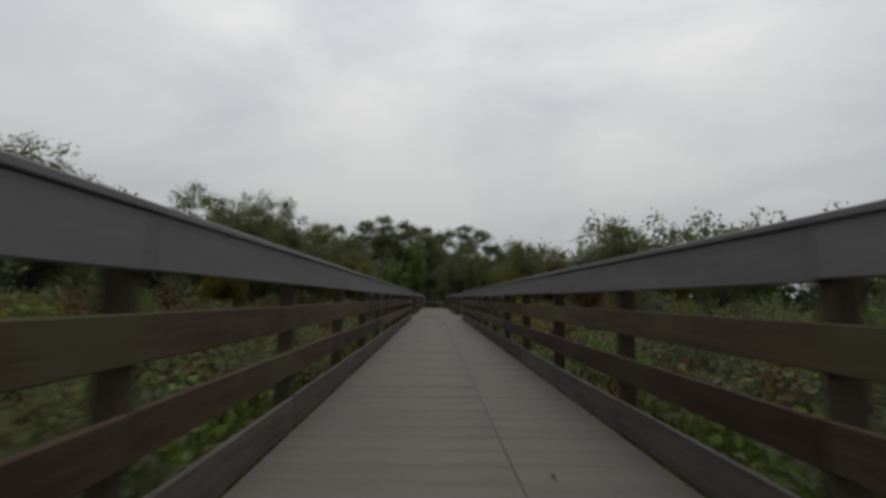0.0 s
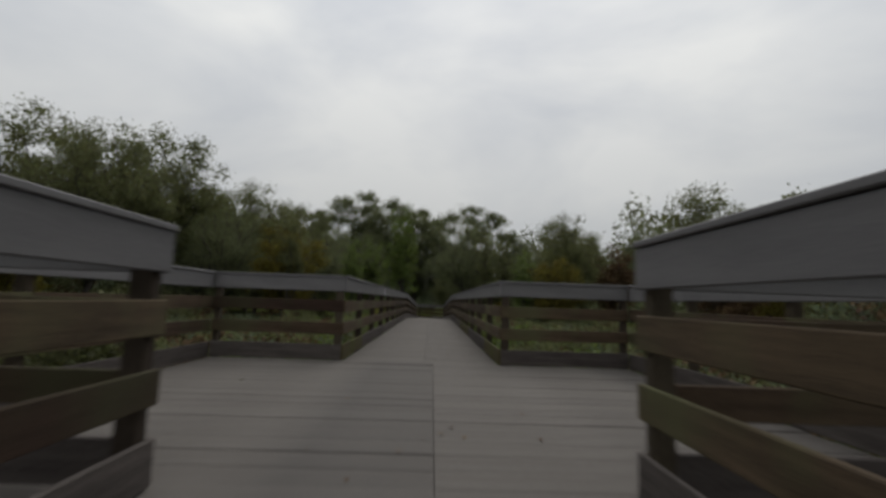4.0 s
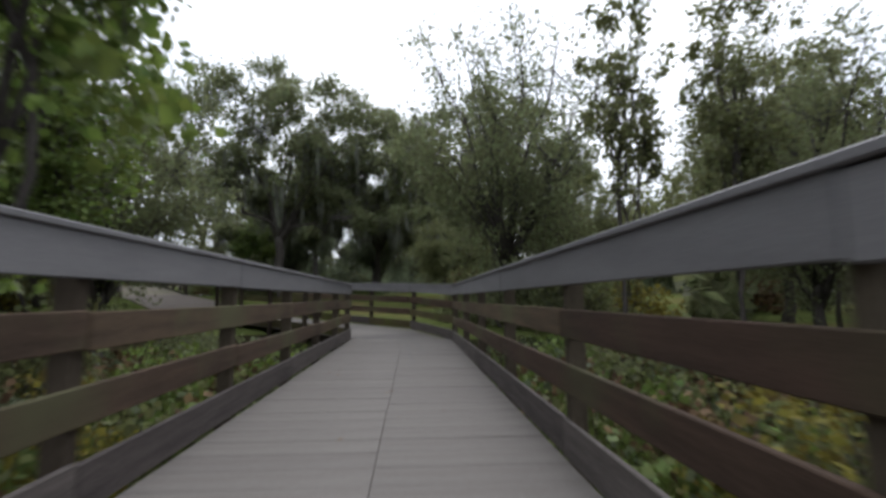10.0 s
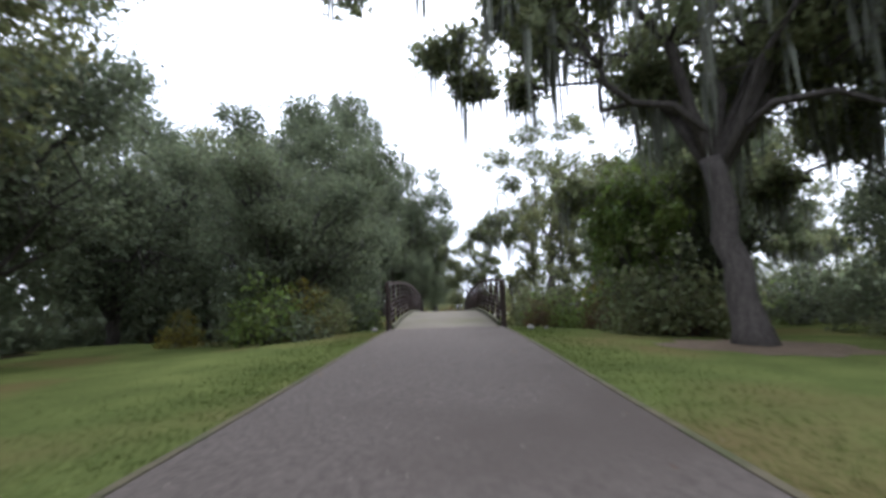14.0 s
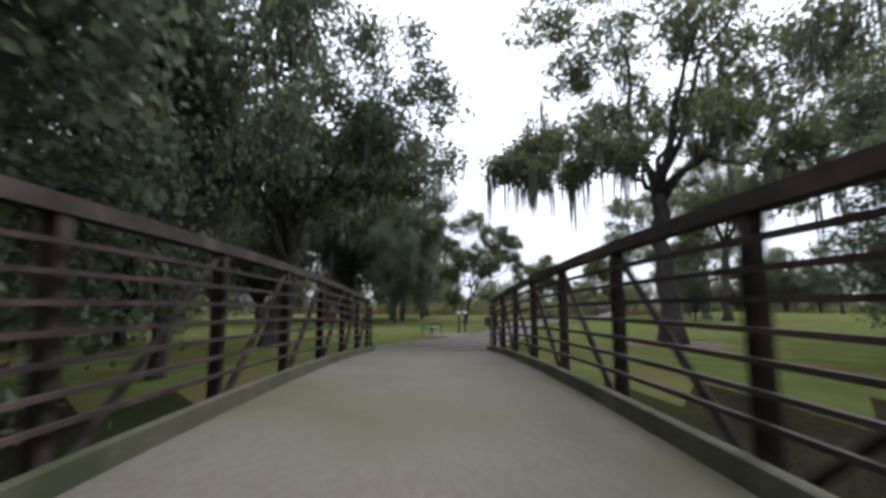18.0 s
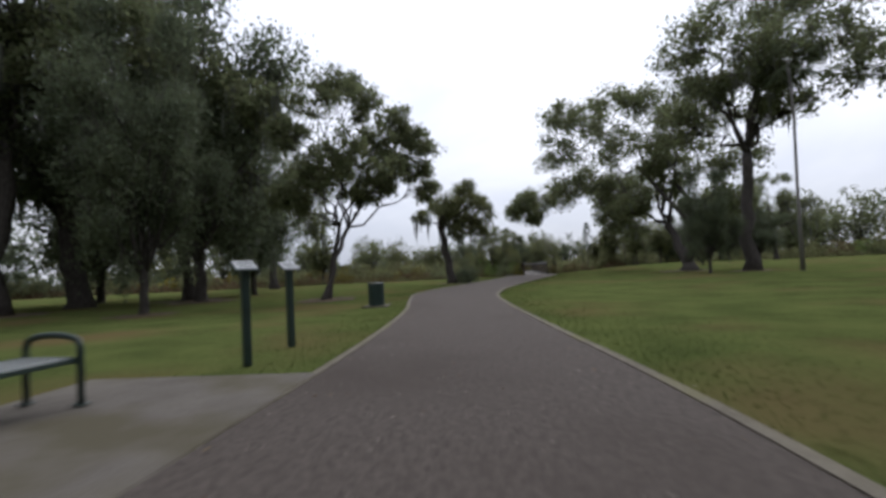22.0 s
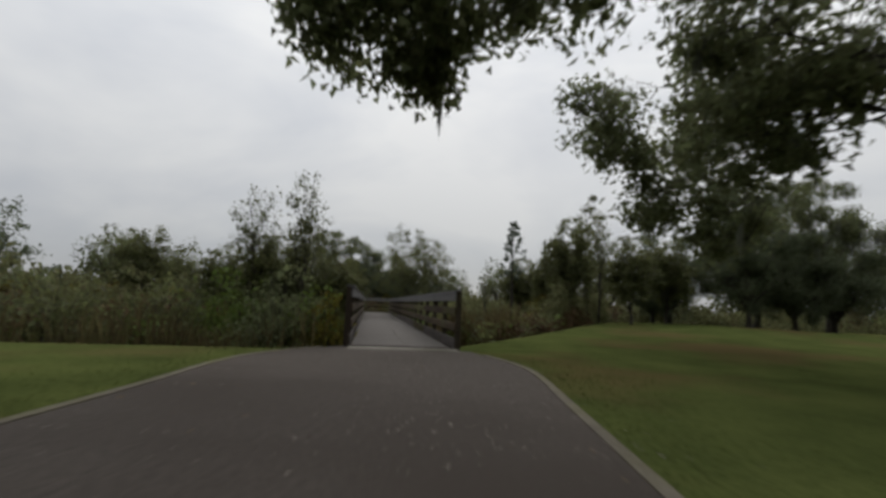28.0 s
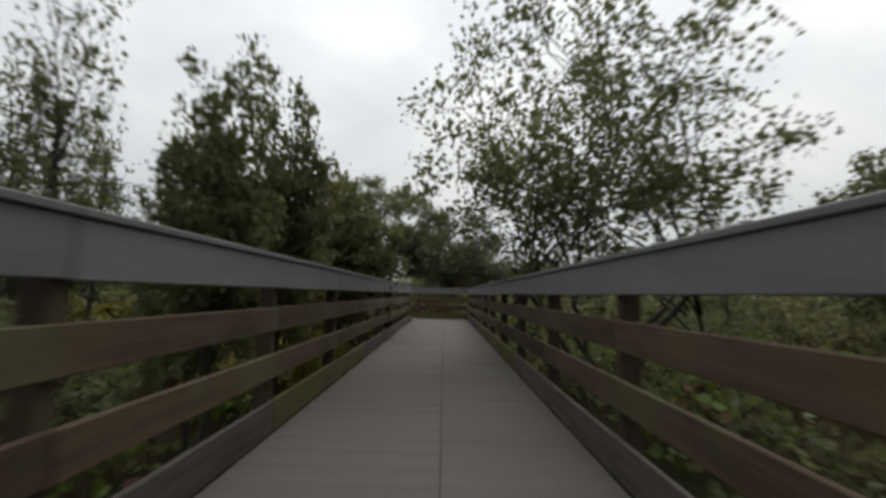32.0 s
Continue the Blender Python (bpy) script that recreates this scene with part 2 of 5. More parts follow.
M_stone = material("pale_stone", (0.12, 0.115, 0.10), (0.26, 0.25, 0.225), 0.9, 4, 6, 40, 0.5)
M_water = material("creek_water", (0.012, 0.014, 0.010), (0.022, 0.024, 0.016), 0.3, 0.6, 3, 8, 0.15, spec=0.25)
M_plate = material("galvanised_plate", (0.30, 0.29, 0.30), (0.36, 0.35, 0.36), 0.5, 3, 4, 50, 0.05)

M_mark = material("rubber_mark", (0.075, 0.069, 0.065), (0.105, 0.098, 0.093), 0.8, 4, 5, 30, 0.1)
M_speck = material("pale_litter", (0.12, 0.105, 0.085), (0.26, 0.24, 0.20), 0.9, 2, 4, 20, 0.0, island=0.4)

# ---- mesh helpers ----


def mesh_from(name, verts, faces, mat, smooth=False):
    me = bpy.data.meshes.new(name)
    me.from_pydata([tuple(v) for v in verts], [], faces)
    if mat:
        me.materials.append(mat)
    if smooth:
        me.polygons.foreach_set("use_smooth", [True] * len(me.polygons))
    me.update()
    return me


def thing(name, m, label, category, group="", kind=""):
    ob = new(name)
    ob.empty_display_size = 0.2
    ob.matrix_world = m
    return tagged(ob, label, category, group, kind)


def part(name, me, parent, local=None, label=""):
    ob = new(name, me)
    ob.parent = parent
    if local is not None:
        ob.matrix_basis = local
    return tagged(ob, label)


BOXES = {}


def box_mesh(name, lx, ly, lz, mat, bev=0.006):
    """A bevelled box, from 0 to lx along x, centred on y, from 0 to lz in z."""
    key = (name, round(lx, 2), round(ly, 3), round(lz, 3), mat.name)
    if key not in BOXES:
        bm = bmesh.new()
        bmesh.ops.create_cube(bm, size=1, matrix=Matrix.Translation((lx / 2, 0, lz / 2)) @ Matrix.Diagonal((lx, ly, lz, 1)))
        if bev:
            bmesh.ops.bevel(bm, geom=bm.edges[:], offset=bev, segments=1, affect="EDGES")
        me = bpy.data.meshes.new(name)
        bm.to_mesh(me)
        bm.free()
        me.materials.append(mat)
        BOXES[key] = me
    return BOXES[key]


def heading(p0, p1):
    return math.degrees(math.atan2(p1[1] - p0[1], p1[0] - p0[0]))


def tube_geo(path, radii, sides=7):
    """Vertices and faces of a tapered tube along a path."""
    path = np.asarray(path, float)
    verts, faces = [], []
    for i, p in enumerate(path):
        d = path[min(i + 1, len(path) - 1)] - path[max(i - 1, 0)]
        d /= np.linalg.norm(d) + 1e-9
        ref = np.array([1.0, 0, 0]) if abs(d[0]) < 0.8 else np.array([0, 1.0, 0])
        u = np.cross(d, ref)
        u /= np.linalg.norm(u)
        w = np.cross(d, u)
        for k in range(sides):
            a = 2 * math.pi * k / sides
            verts.append(p + radii[i] * (math.cos(a) * u + math.sin(a) * w))
    for i in range(len(path) - 1):
        for k in range(sides):
            a, b = i * sides + k, i * sides + (k + 1) % sides
            faces.append((a, b, b + sides, a + sides))
    faces.append(tuple(range(sides))[::-1])
    faces.append(tuple(range((len(path) - 1) * sides, len(path) * sides)))
    return verts, faces


def merge(geos):
    verts, faces = [], []
    for v, f in geos:
        o = len(verts)
        verts.extend(v)
        faces.extend([tuple(i + o for i in q) for q in f])
    return verts, faces


def quads_mesh(name, corners, mat):
    """A mesh of loose four-cornered leaves from an array n x corners x 3."""
    c = np.asarray(corners, np.float32)
    n, k = c.shape[:2]
    me = bpy.data.meshes.new(name)
    me.vertices.add(n * k)
    me.vertices.foreach_set("co", c.reshape(-1))
    me.loops.add(n * k)
    me.loops.foreach_set("vertex_index", np.arange(n * k, dtype=np.int32))
    me.polygons.add(n)
    me.polygons.foreach_set("loop_start", np.arange(n, dtype=np.int32) * k)
    me.update(calc_edges=True)
    for m in (mat if isinstance(mat, (list, tuple)) else [mat]):
        me.materials.append(m)
    return me


def leaves_at(centres, radii, per, size, rng, flat=0.6, droop=0.3):
    """Leaf-shaped quads scattered round centres: an array n x 4 x 3."""
    centres = np.repeat(np.asarray(centres, float), per, 0)
    r = np.repeat(np.asarray(radii, float), per)[:, None]
    n = len(centres)
    v = rng.normal(size=(n, 3))
    v /= np.linalg.norm(v, axis=1)[:, None]
    p = centres + v * r * (rng.random((n, 1)) ** 0.45) * [1, 1, flat]
    a = rng.normal(size=(n, 3))
    a[:, 2] -= droop
    a /= np.linalg.norm(a, axis=1)[:, None]
    b = np.cross(a, rng.normal(size=(n, 3)))
    b /= np.linalg.norm(b, axis=1)[:, None] + 1e-9
    s = size * (0.6 + 0.8 * rng.random((n, 1)))
    a, b = a * s, b * s * 0.46
    return np.stack([p - a * 0.5, p + b - a * 0.05, p + a * 0.5, p - b - a * 0.05], 1)


def slivers(q):
    """Three-cornered leaves of the same spread as the given four-cornered ones."""
    t = q[:, [0, 1, 2]]
    m = t.mean(1, keepdims=True)
    return m + (t - m) * 1.4


def again(ob, m):
    """A copy of a thing at the pose and scale of m, whatever the scale of the first one."""
    x, y, z = ob.scale
    return copy_thing(ob, m @ Matrix.Diagonal((1 / x, 1 / y, 1 / z, 1)))

# ---- ground ----
PATHLINE = [(-6.25, 91.1, 0.0, 1.36), (-7.3, 92.35, 0.0, 1.84), (-8.4, 93.6, 0.0, 1.9), (-11.0, 96.9, 0.08, 1.95), (-14.2, 101.0, 0.25, 1.95), (-17.73, 105.45, 0.4, 1.95)]
PATHLINE_2 = [(-33.07, 124.34, 0.4, 1.95), (-34.5, 126.55, 0.3, 2.25), (-35.86, 129.5, 0.15, 2.14), (-36.86, 132.2, 0.06, 1.94), (-38.24, 136.6, 0, 1.78),
              (-39.98, 141.1, 0, 1.53), (-41.85, 145.6, 0, 1.45), (-43.6, 149.6, 0, 1.64), (-44.95, 153.6, 0, 1.98), (-45.72, 158.5, 0, 2.08), (-46.0, 163, 0, 2.05),
              (-46.4, 170, 0, 2.15), (-47.05, 178, 0, 2.35), (-47.45, 181.6, 0, 2.45), (-47.5, 184.15, 0, 1.5)]
GATE = Vector((-47.44, 183.77, 0))
W2 = 15.0          # heading of the second boardwalk
D2 = Vector((-math.sin(radians(W2)), math.cos(radians(W2)), 0))
R2 = Vector((math.cos(radians(W2)), math.sin(radians(W2)), 0))
BR0, BR1 = Vector((-17.73, 105.45, 0)), Vector((-33.07, 124.34, 0))
BL = (BR1 - BR0).length
BD = (BR1 - BR0) / BL
BX = Vector((BD.y, -BD.x, 0))


RAMP_A, RAMP_B, RISE = 64.8, 84.1, 0.8      # the first boardwalk falls by this much towards its bend


def lift(y):
    """Height of the first boardwalk's deck."""
    return RISE * (1 - min(max((y - RAMP_A) / (RAMP_B - RAMP_A), 0.0), 1.0))


def smooth(a, b, v):
    k = min(max((v - a) / (b - a), 0.0), 1.0)
    return k * k * (3 - 2 * k)


def resample(line, step=0.6):
    """A smooth path through rows of x, y, z, half width."""
    pts = [np.array(p, float) for p in line]
    pts = [2 * pts[0] - pts[1]] + pts + [2 * pts[-1] - pts[-2]]
    out = []
    for i in range(1, len(pts) - 2):
        a, b, c, d = pts[i - 1:i + 3]
        n = max(2, int(np.linalg.norm((c - b)[:2]) / step))
        for k in range(n):
            t = k / n
            out.append(0.5 * (2 * b + (c - a) * t + (2 * a - 5 * b + 4 * c - d) * t * t + (3 * b - a - 3 * c + d) * t ** 3))
    out.append(pts[-2])
    return np.array(out)


LINE_1, LINE_2 = resample(PATHLINE), resample(PATHLINE_2)
ALL_LINE = np.concatenate([LINE_1, LINE_2])


def wild(x, y):
    """How far a place lies beyond the mown edge; the lawn runs on far to the right of the second boardwalk."""
    p = Vector((x, y, 0)) - GATE
    return p.dot(D2) - 1.3 * max(0.0, p.dot(R2) - 2.6) - 2.4 * smooth(0.8, 2.6, p.dot(R2))


def wet(x, y):
    """1 on the marsh, 0 on the lawn."""
    return max(1 - smooth(78, 90, y + 0.35 * (x + 2)), 0.8 * smooth(-0.5, 6.0, wild(x, y)))


def ground_z(x, y):
    """Height of the ground: lawn near 0, marsh lower beside the boardwalks, a creek under the footbridge."""
    d = np.hypot(ALL_LINE[:, 0] - x, ALL_LINE[:, 1] - y)
    i = int(d.argmin())
    near = 1 - smooth(2.0, 9.0, float(d[i]))
    z = -0.05 + near * max(ALL_LINE[i, 2], 0.0)
    z += 0.12 * noise.noise((x * 0.05, y * 0.05, 0)) * smooth(2.5, 9.0, float(d[i]))
    z -= 0.75 * wet(x, y) - lift(y) * (1 - smooth(78, 90, y + 0.35 * (x + 2)))
    z += 0.55 * math.exp(-((x + 31) ** 2 + (y - 204) ** 2) / 140)
    z -= 0.12 * math.exp(-((x + 46.5) ** 2 + (y - 147.6) ** 2) / 20)
    s = (Vector((x, y, 0)) - BR0).dot(BD)
    creek = smooth(3.5, 9.0, s) * (1 - smooth(BL - 9.0, BL - 3.0, s))
    lat = abs((Vector((x, y, 0)) - BR0).dot(BX))
    z -= 1.7 * creek * (1 - smooth(14, 40, lat) * 0.7)
    return z


def axis_steps(lo, a, b, hi, fine, grow=1.35):
    out = list(np.arange(a, b + 0.01, fine))
    step, v = fine, b
    while v < hi:
        step *= grow
        v += step
        out.append(v)
    step, v = fine, a
    while v > lo:
        step *= grow
        v -= step
        out.insert(0, v)
    return out


gx, gy = axis_steps(-1500, -85, 35, 1500, 1.6), axis_steps(-900, 4, 236, 2500, 1.6)
gverts = [(x, y, ground_z(x, y)) for y in gy for x in gx]
nx = len(gx)
gfaces, gmats = [], []
for j in range(len(gy) - 1):
    for i in range(nx - 1):
        gfaces.append((j * nx + i, j * nx + i + 1, (j + 1) * nx + i + 1, (j + 1) * nx + i))
        gmats.append(1 if gverts[j * nx + i][2] < -0.30 or wet(gx[i], gy[j]) > 0.34 else 0)
ground = new("ground", mesh_from("ground", gverts, gfaces, M_lawn, True))
ground.data.materials.append(M_marsh)
ground.data.polygons.foreach_set("material_index", gmats)
tagged(ground, "mown green lawn falling to dark marshy ground", "ground", kind="structure")


def ribbon(line, lo, hi, top, thick):
    """A slab along a path between two offsets, given as functions of the half width."""
    v, f = [], []
    for i, (x, y, z, h) in enumerate(line):
        d = line[min(i + 1, len(line) - 1)] - line[max(i - 1, 0)]
        n = np.array([d[1], -d[0]]) / math.hypot(d[0], d[1])
        for off, dz in ((lo(h), 0), (hi(h), 0), (hi(h), -thick), (lo(h), -thick)):
            v.append((x + n[0] * off, y + n[1] * off, z + top + dz))
    for i in range(len(line) - 1):
        a, b = 4 * i, 4 * i + 4
        for k in range(4):
            f.append((a + k, b + k, b + (k + 1) % 4, a + (k + 1) % 4))
    f += [(0, 1, 2, 3), tuple(4 * (len(line) - 1) + k for k in (3, 2, 1, 0))]
    return v, f


for nm, ln in (("path", LINE_1), ("path", LINE_2)):
    p = new(nm, mesh_from(nm, *ribbon(ln, lambda h: -h, lambda h: h, 0.0, 0.25), M_asphalt, True))
    for q in p.data.polygons:
        q.use_smooth = False
    tagged(p, "worn brownish-grey asphalt park path", "path", kind="structure")
for ln, wide, mt, lb in ((LINE_1, 0.075, M_edging, "sunken edging of the asphalt path, overgrown with grass and litter"), (LINE_2, 0.115, M_kerb, "weathered tan concrete edging along the asphalt path")):
    for s in (-1, 1):
        lo, hi = (lambda h: -h - wide, lambda h: -h + 0.0) if s < 0 else (lambda h: h - 0.0, lambda h: h + wide)
        k = new("kerb", mesh_from("kerb", *ribbon(ln[1:-1], lo, hi, 0.012, 0.25), mt))
        tagged(k, lb, "kerb", kind="structure")

# concrete lips where the path meets the decks
for (x, y, z, hd, half, mt) in ((-6.17, 90.97, 0.012, 41, 1.30, M_lip), (-33.2, 124.5, 0.412, 39.1, 2.05, M_bdeck)):
    o = new("threshold", box_mesh("threshold", 2 * half, 0.50, 0.2, mt, 0.02))
    o.matrix_world = pose(x, y, z - 0.18, 0, 0, hd) @ Matrix.Translation((-half, 0, 0))
    tagged(o, "pale concrete lip across the path", "threshold", kind="structure")
o = new("threshold", box_mesh("threshold", 2.56, 0.6, 0.2, M_lip, 0.02))
o.matrix_world = Matrix.Translation(GATE + D2 * 0.18 + Vector((0, 0, -0.185))) @ pose(0, 0, 0, 0, 0, W2) @ Matrix.Translation((-1.32, 0, 0))
tagged(o, "pale concrete lip at the foot of the boardwalk", "threshold", kind="structure")
for u in (0.60, 0.72):
    o = new("trim", box_mesh("trim", 2.5, 0.022, 0.008, M_post, 0.002))
    o.matrix_world = Matrix.Translation(GATE + D2 * u + Vector((0, 0, 0.013))) @ pose(0, 0, 0, 0, 0, W2 + (u - 0.66) * 8) @ Matrix.Translation((-1.29, 0, 0))
    tagged(o, "dark joint strip across the foot of the boardwalk", "trim", kind="structure")

# ---- timber boardwalks ----
BAY = 2.05


def railing(p0, p1, side, foot, mossy=0.0, first=True, last=True, z0=0.0, z1=0.0):
    """A timber railing from p0 to p1 on the inner face of its boards; side +1: its posts stand to the right of that way."""
    length = math.dist(p0, p1)
    bays = max(1, round(length / BAY))
    bay = length / bays
    rail = thing("railing", pose(p0[0], p0[1], z0, 0, math.degrees(math.atan2(z0 - z1, length)), heading(p0, p1)), "brown timber boardwalk railing with grey composite top board", "railing", "boardwalk railings")
    out = -side
    for i in range(bays + 1):
        if (i == 0 and not first) or (i == bays and not last):
            continue
        x = min(max(i * bay, 0.06), length - 0.06)
        part("post", box_mesh("post", 0.09, 0.12, 1.372 - foot, M_post), rail, Matrix.Translation((x - 0.045, out * 0.104, foot)))
    for nm, z, h, mat, off, ys in (("fascia", 1.145, 0.228, M_fascia, 0, 0.019), ("rail_board", 0.80, 0.19, M_rail, 1, 0.02), ("rail_board", 0.43, 0.19, M_rail, 0, 0.02), ("kick_board", 0.015, 0.245, M_kick, 1, 0.02)):
        i = 0
        while i < bays:
            n = min(1 if (i == 0 and off) else 2, bays - i)
            mm = M_moss_rail if nm in ("rail_board", "kick_board") and random.random() < mossy else mat
            tilt = random.uniform(-0.15, 0.15)
            part(nm, box_mesh(nm, n * bay - 0.008, 0.038, h, mm), rail, pose(i * bay + 0.004, out * (ys + random.uniform(-0.003, 0.003)), z + random.uniform(-0.006, 0.006), 0, tilt, 0))
            i += n
    i = 0
    while i < bays:
        n = min(2, bays - i)
        part("cap", box_mesh("cap", n * bay - 0.006, 0.185, 0.036, M_fascia), rail, Matrix.Translation((i * bay + 0.003, out * 0.075, 1.374)))
        i += n
    return rail


def deck_rows(p0, d, n, half, parent, seam, high=lambda y: 0.0):
    """Planks laid across the way d from p0, each row of two boards that butt at the seam; high: the deck's height along the way."""
    ang = math.degrees(math.atan2(d[1], d[0])) - 90
    for i in range(n):
        y = i * 0.285
        s = seam
        za, zb = high(p0[1] + d[1] * y), high(p0[1] + d[1] * (y + 0.285))
        fall = math.degrees(math.atan2(zb - za, 0.285))
        for a, b in ((-half, s), (s, half)):
            m = pose(p0[0] + d[0] * y, p0[1] + d[1] * y, za, fall, 0, ang) @ pose(a + 0.002, 0.1425, -0.04 + random.uniform(-0.0012, 0.0012), 0, random.uniform(-0.1, 0.1), 0)
            part("plank", box_mesh("plank", b - a - 0.004, 0.281, 0.04, M_deck, 0.0025), parent, m)


def stringers(parent, p0, p1, half, z0=0.0, z1=0.0):
    length = math.dist(p0, p1)
    n = max(2, round(length / 4.1))
    fall = math.degrees(math.atan2(z0 - z1, length))
    for o in (-half + 0.1, 0.0, half - 0.1):
        part("stringer", box_mesh("stringer", length, 0.09, 0.235, M_post), parent, pose(p0[0], p0[1], z0 - 0.28, 0, fall, heading(p0, p1)) @ Matrix.Translation((0, o, 0)))
    for i in range(n + 1):
        for o in (-half + 0.3, half - 0.3):
            part("pile", box_mesh("pile", 0.16, 0.16, 0.9, M_post), parent, pose(p0[0], p0[1], z0 + (z1 - z0) * i / n - 1.18, 0, 0, heading(p0, p1)) @ Matrix.Translation((i * (length - 0.16) / n, o, 0)))


HALF = 1.30
Y0, YA, YB, YC = 6.0, 40.4, 45.55, 84.1
EXIT_L, EXIT_R = (-6.98, 90.0), (-5.30, 92.03)
DECK_L, DECK_R = (-6.93, 89.98), (-5.16, 91.62)
run_a = tagged(new("boardwalk"), "weathered grey plank boardwalk over a marsh", "boardwalk", kind="structure")
platform = tagged(new("platform"), "wide grey plank platform along the boardwalk", "boardwalk", kind="structure")
run_b = tagged(new("boardwalk"), "grey plank boardwalk sloping down to a bend", "boardwalk", kind="structure")
bend = tagged(new("boardwalk"), "mossy plank bend at the end of the boardwalk", "boardwalk", kind="structure")
ROWS_A = int((YA - Y0) / 0.285)
deck_rows((0, Y0), (0, 1), ROWS_A, HALF, run_a, 0.32, lift)
deck_rows((0, Y0 + 0.285 * ROWS_A), (0, 1), int(round((YB - YA) / 0.285)) + 1, 3.5, platform, 0.2, lift)
deck_rows((0, YB), (0, 1), int((YC - YB) / 0.285) + 1, HALF, run_b, 0.05, lift)
# the bend: planks cut to the outline of the turn
b_in, b_out = Vector((-1.30, 84.35, 0)), Vector((1.30, 83.75, 0))
steps = 32
left_line = [b_in + (Vector((*DECK_L, 0)) - b_in) * (k / steps) for k in range(steps + 1)]
corner = Vector((0.22, 86.55, 0))
len_a, len_b = (corner - b_out).length, (Vector((*DECK_R, 0)) - corner).length
right_line = []
for k in range(steps + 1):
    s = (len_a + len_b) * k / steps
    right_line.append(b_out + (corner - b_out) * (s / len_a) if s < len_a else corner + (Vector((*DECK_R, 0)) - corner) * ((s - len_a) / len_b))
for k in range(steps):
    quad = [left_line[k], right_line[k], right_line[k + 1], left_line[k + 1]]
    c = sum(quad, Vector()) / 4
    quad = [q + (c - q).normalized() * 0.004 for q in quad]
    v = [tuple(q) for q in quad] + [(q.x, q.y, -0.04) for q in quad]
    pl = part("plank", mesh_from("plank", v, [(0, 1, 2, 3), (7, 6, 5, 4), (0, 4, 5, 1), (1, 5, 6, 2), (2, 6, 7, 3), (3, 7, 4, 0)], M_deck), bend)
    pl.location.z = random.uniform(-0.002, 0.002)
for pr, a, b in ((run_a, (0, Y0), (0, YA)), (platform, (0, YA + 0.02), (0, YB - 0.02)), (run_b, (0, YB), (0, RAMP_A)), (run_b, (0, RAMP_A), (0, YC)), (bend, (0.0, YC + 0.1), (-5.95, 90.8))):
    stringers(pr, a, b, 0.8 if pr is bend else 1.2, lift(a[1]), lift(b[1]))

HI = dict(z0=RISE, z1=RISE)
railing((-HALF, Y0), (-HALF, YA), -1, -0.85, **HI)
railing((HALF, Y0), (HALF, YA), 1, -0.85, **HI)
railing((-HALF, YB), (-HALF, RAMP_A), -1, -0.85, 0.06, **HI)
railing((HALF, YB), (HALF, RAMP_A), 1, -0.85, 0.08, **HI)
railing((-HALF, RAMP_A), (-HALF, YC + 0.27), -1, -0.85, 0.08, first=False, z0=RISE)
railing((HALF, RAMP_A), (HALF, YC - 0.37), 1, -0.85, 0.06, first=False, last=False, z0=RISE)
railing((-HALF - 0.03, YC + 0.3), EXIT_L, -1, -0.6, 0.9, first=False)
railing((HALF, YC - 0.35), (0.22, 86.55), 1, -0.7, 0.4)
railing((0.2, 86.57), EXIT_R, 1, -0.6, 0.55, first=False)
# platform railings
railing((-HALF - 0.03, YB), (-3.5, YB), 1, -0.85, first=False, **HI)
railing((3.5, YB), (HALF + 0.03, YB), 1, -0.85, last=False, **HI)
railing((-3.5, YA), (-3.5, YB), -1, -0.85, last=False, **HI)
railing((3.5, YA), (3.5, YB), 1, -0.85, last=False, **HI)
railing((-3.5, YA), (-HALF - 0.03, YA), 1, -0.85, last=False, first=False, **HI)
railing((HALF + 0.03, YA), (3.5, YA), 1, -0.85, first=False, last=False, **HI)
# closing rail behind the start
railing((HALF, Y0), (-HALF, Y0), 1, -0.85, first=False, last=False, **HI)


def along(s, o=0.0):
    p = GATE + D2 * s + R2 * o
    return (p.x, p.y)


walk_2 = tagged(new("boardwalk"), "grey plank boardwalk leading out across scrub", "boardwalk", kind="structure")
L2 = 36.8
HALF_2, MID_2 = 1.21, -0.04
deck_rows(along(0.5, MID_2), (D2.x, D2.y), int((L2 - 0.4) / 0.285), HALF_2, walk_2, 0.12)
stringers(walk_2, along(0.6, MID_2), along(L2, MID_2), 1.1)
railing(along(0.5, MID_2 - HALF_2), along(L2 - 2.7, MID_2 - HALF_2), -1, -0.7, 0.1)
railing(along(0.5, MID_2 + HALF_2), along(L2, MID_2 + HALF_2), 1, -0.7, 0.1)
railing(along(L2, MID_2 - HALF_2 - 4.2), along(L2, MID_2 + HALF_2 - 0.02), -1, -0.7, 0.1, last=False)
railing(along(L2 - 2.7, MID_2 - HALF_2 - 4.2), along(L2 - 2.7, MID_2 - HALF_2 - 0.02), 1, -0.7, 0.1, last=False)
deck_rows(along(L2 - 1.35, MID_2 - HALF_2 - 4.2), (R2.x, R2.y), 14, 1.35, walk_2, 0.1)
stringers(walk_2, along(L2 - 1.35, MID_2 - HALF_2 - 4.2), along(L2 - 1.35, MID_2 - HALF_2), 1.2)

# a pale plate screwed to the top board of the first boardwalk
o = new("repair_plate", box_mesh("repair_plate", 0.34, 0.006, 0.2, M_plate, 0.002))
o.matrix_world = pose(-HALF + 0.004, 51.65, RISE + 1.158, 0, 0, 90)
tagged(o, "pale grey repair plate fixed to the railing's top board", "plate")


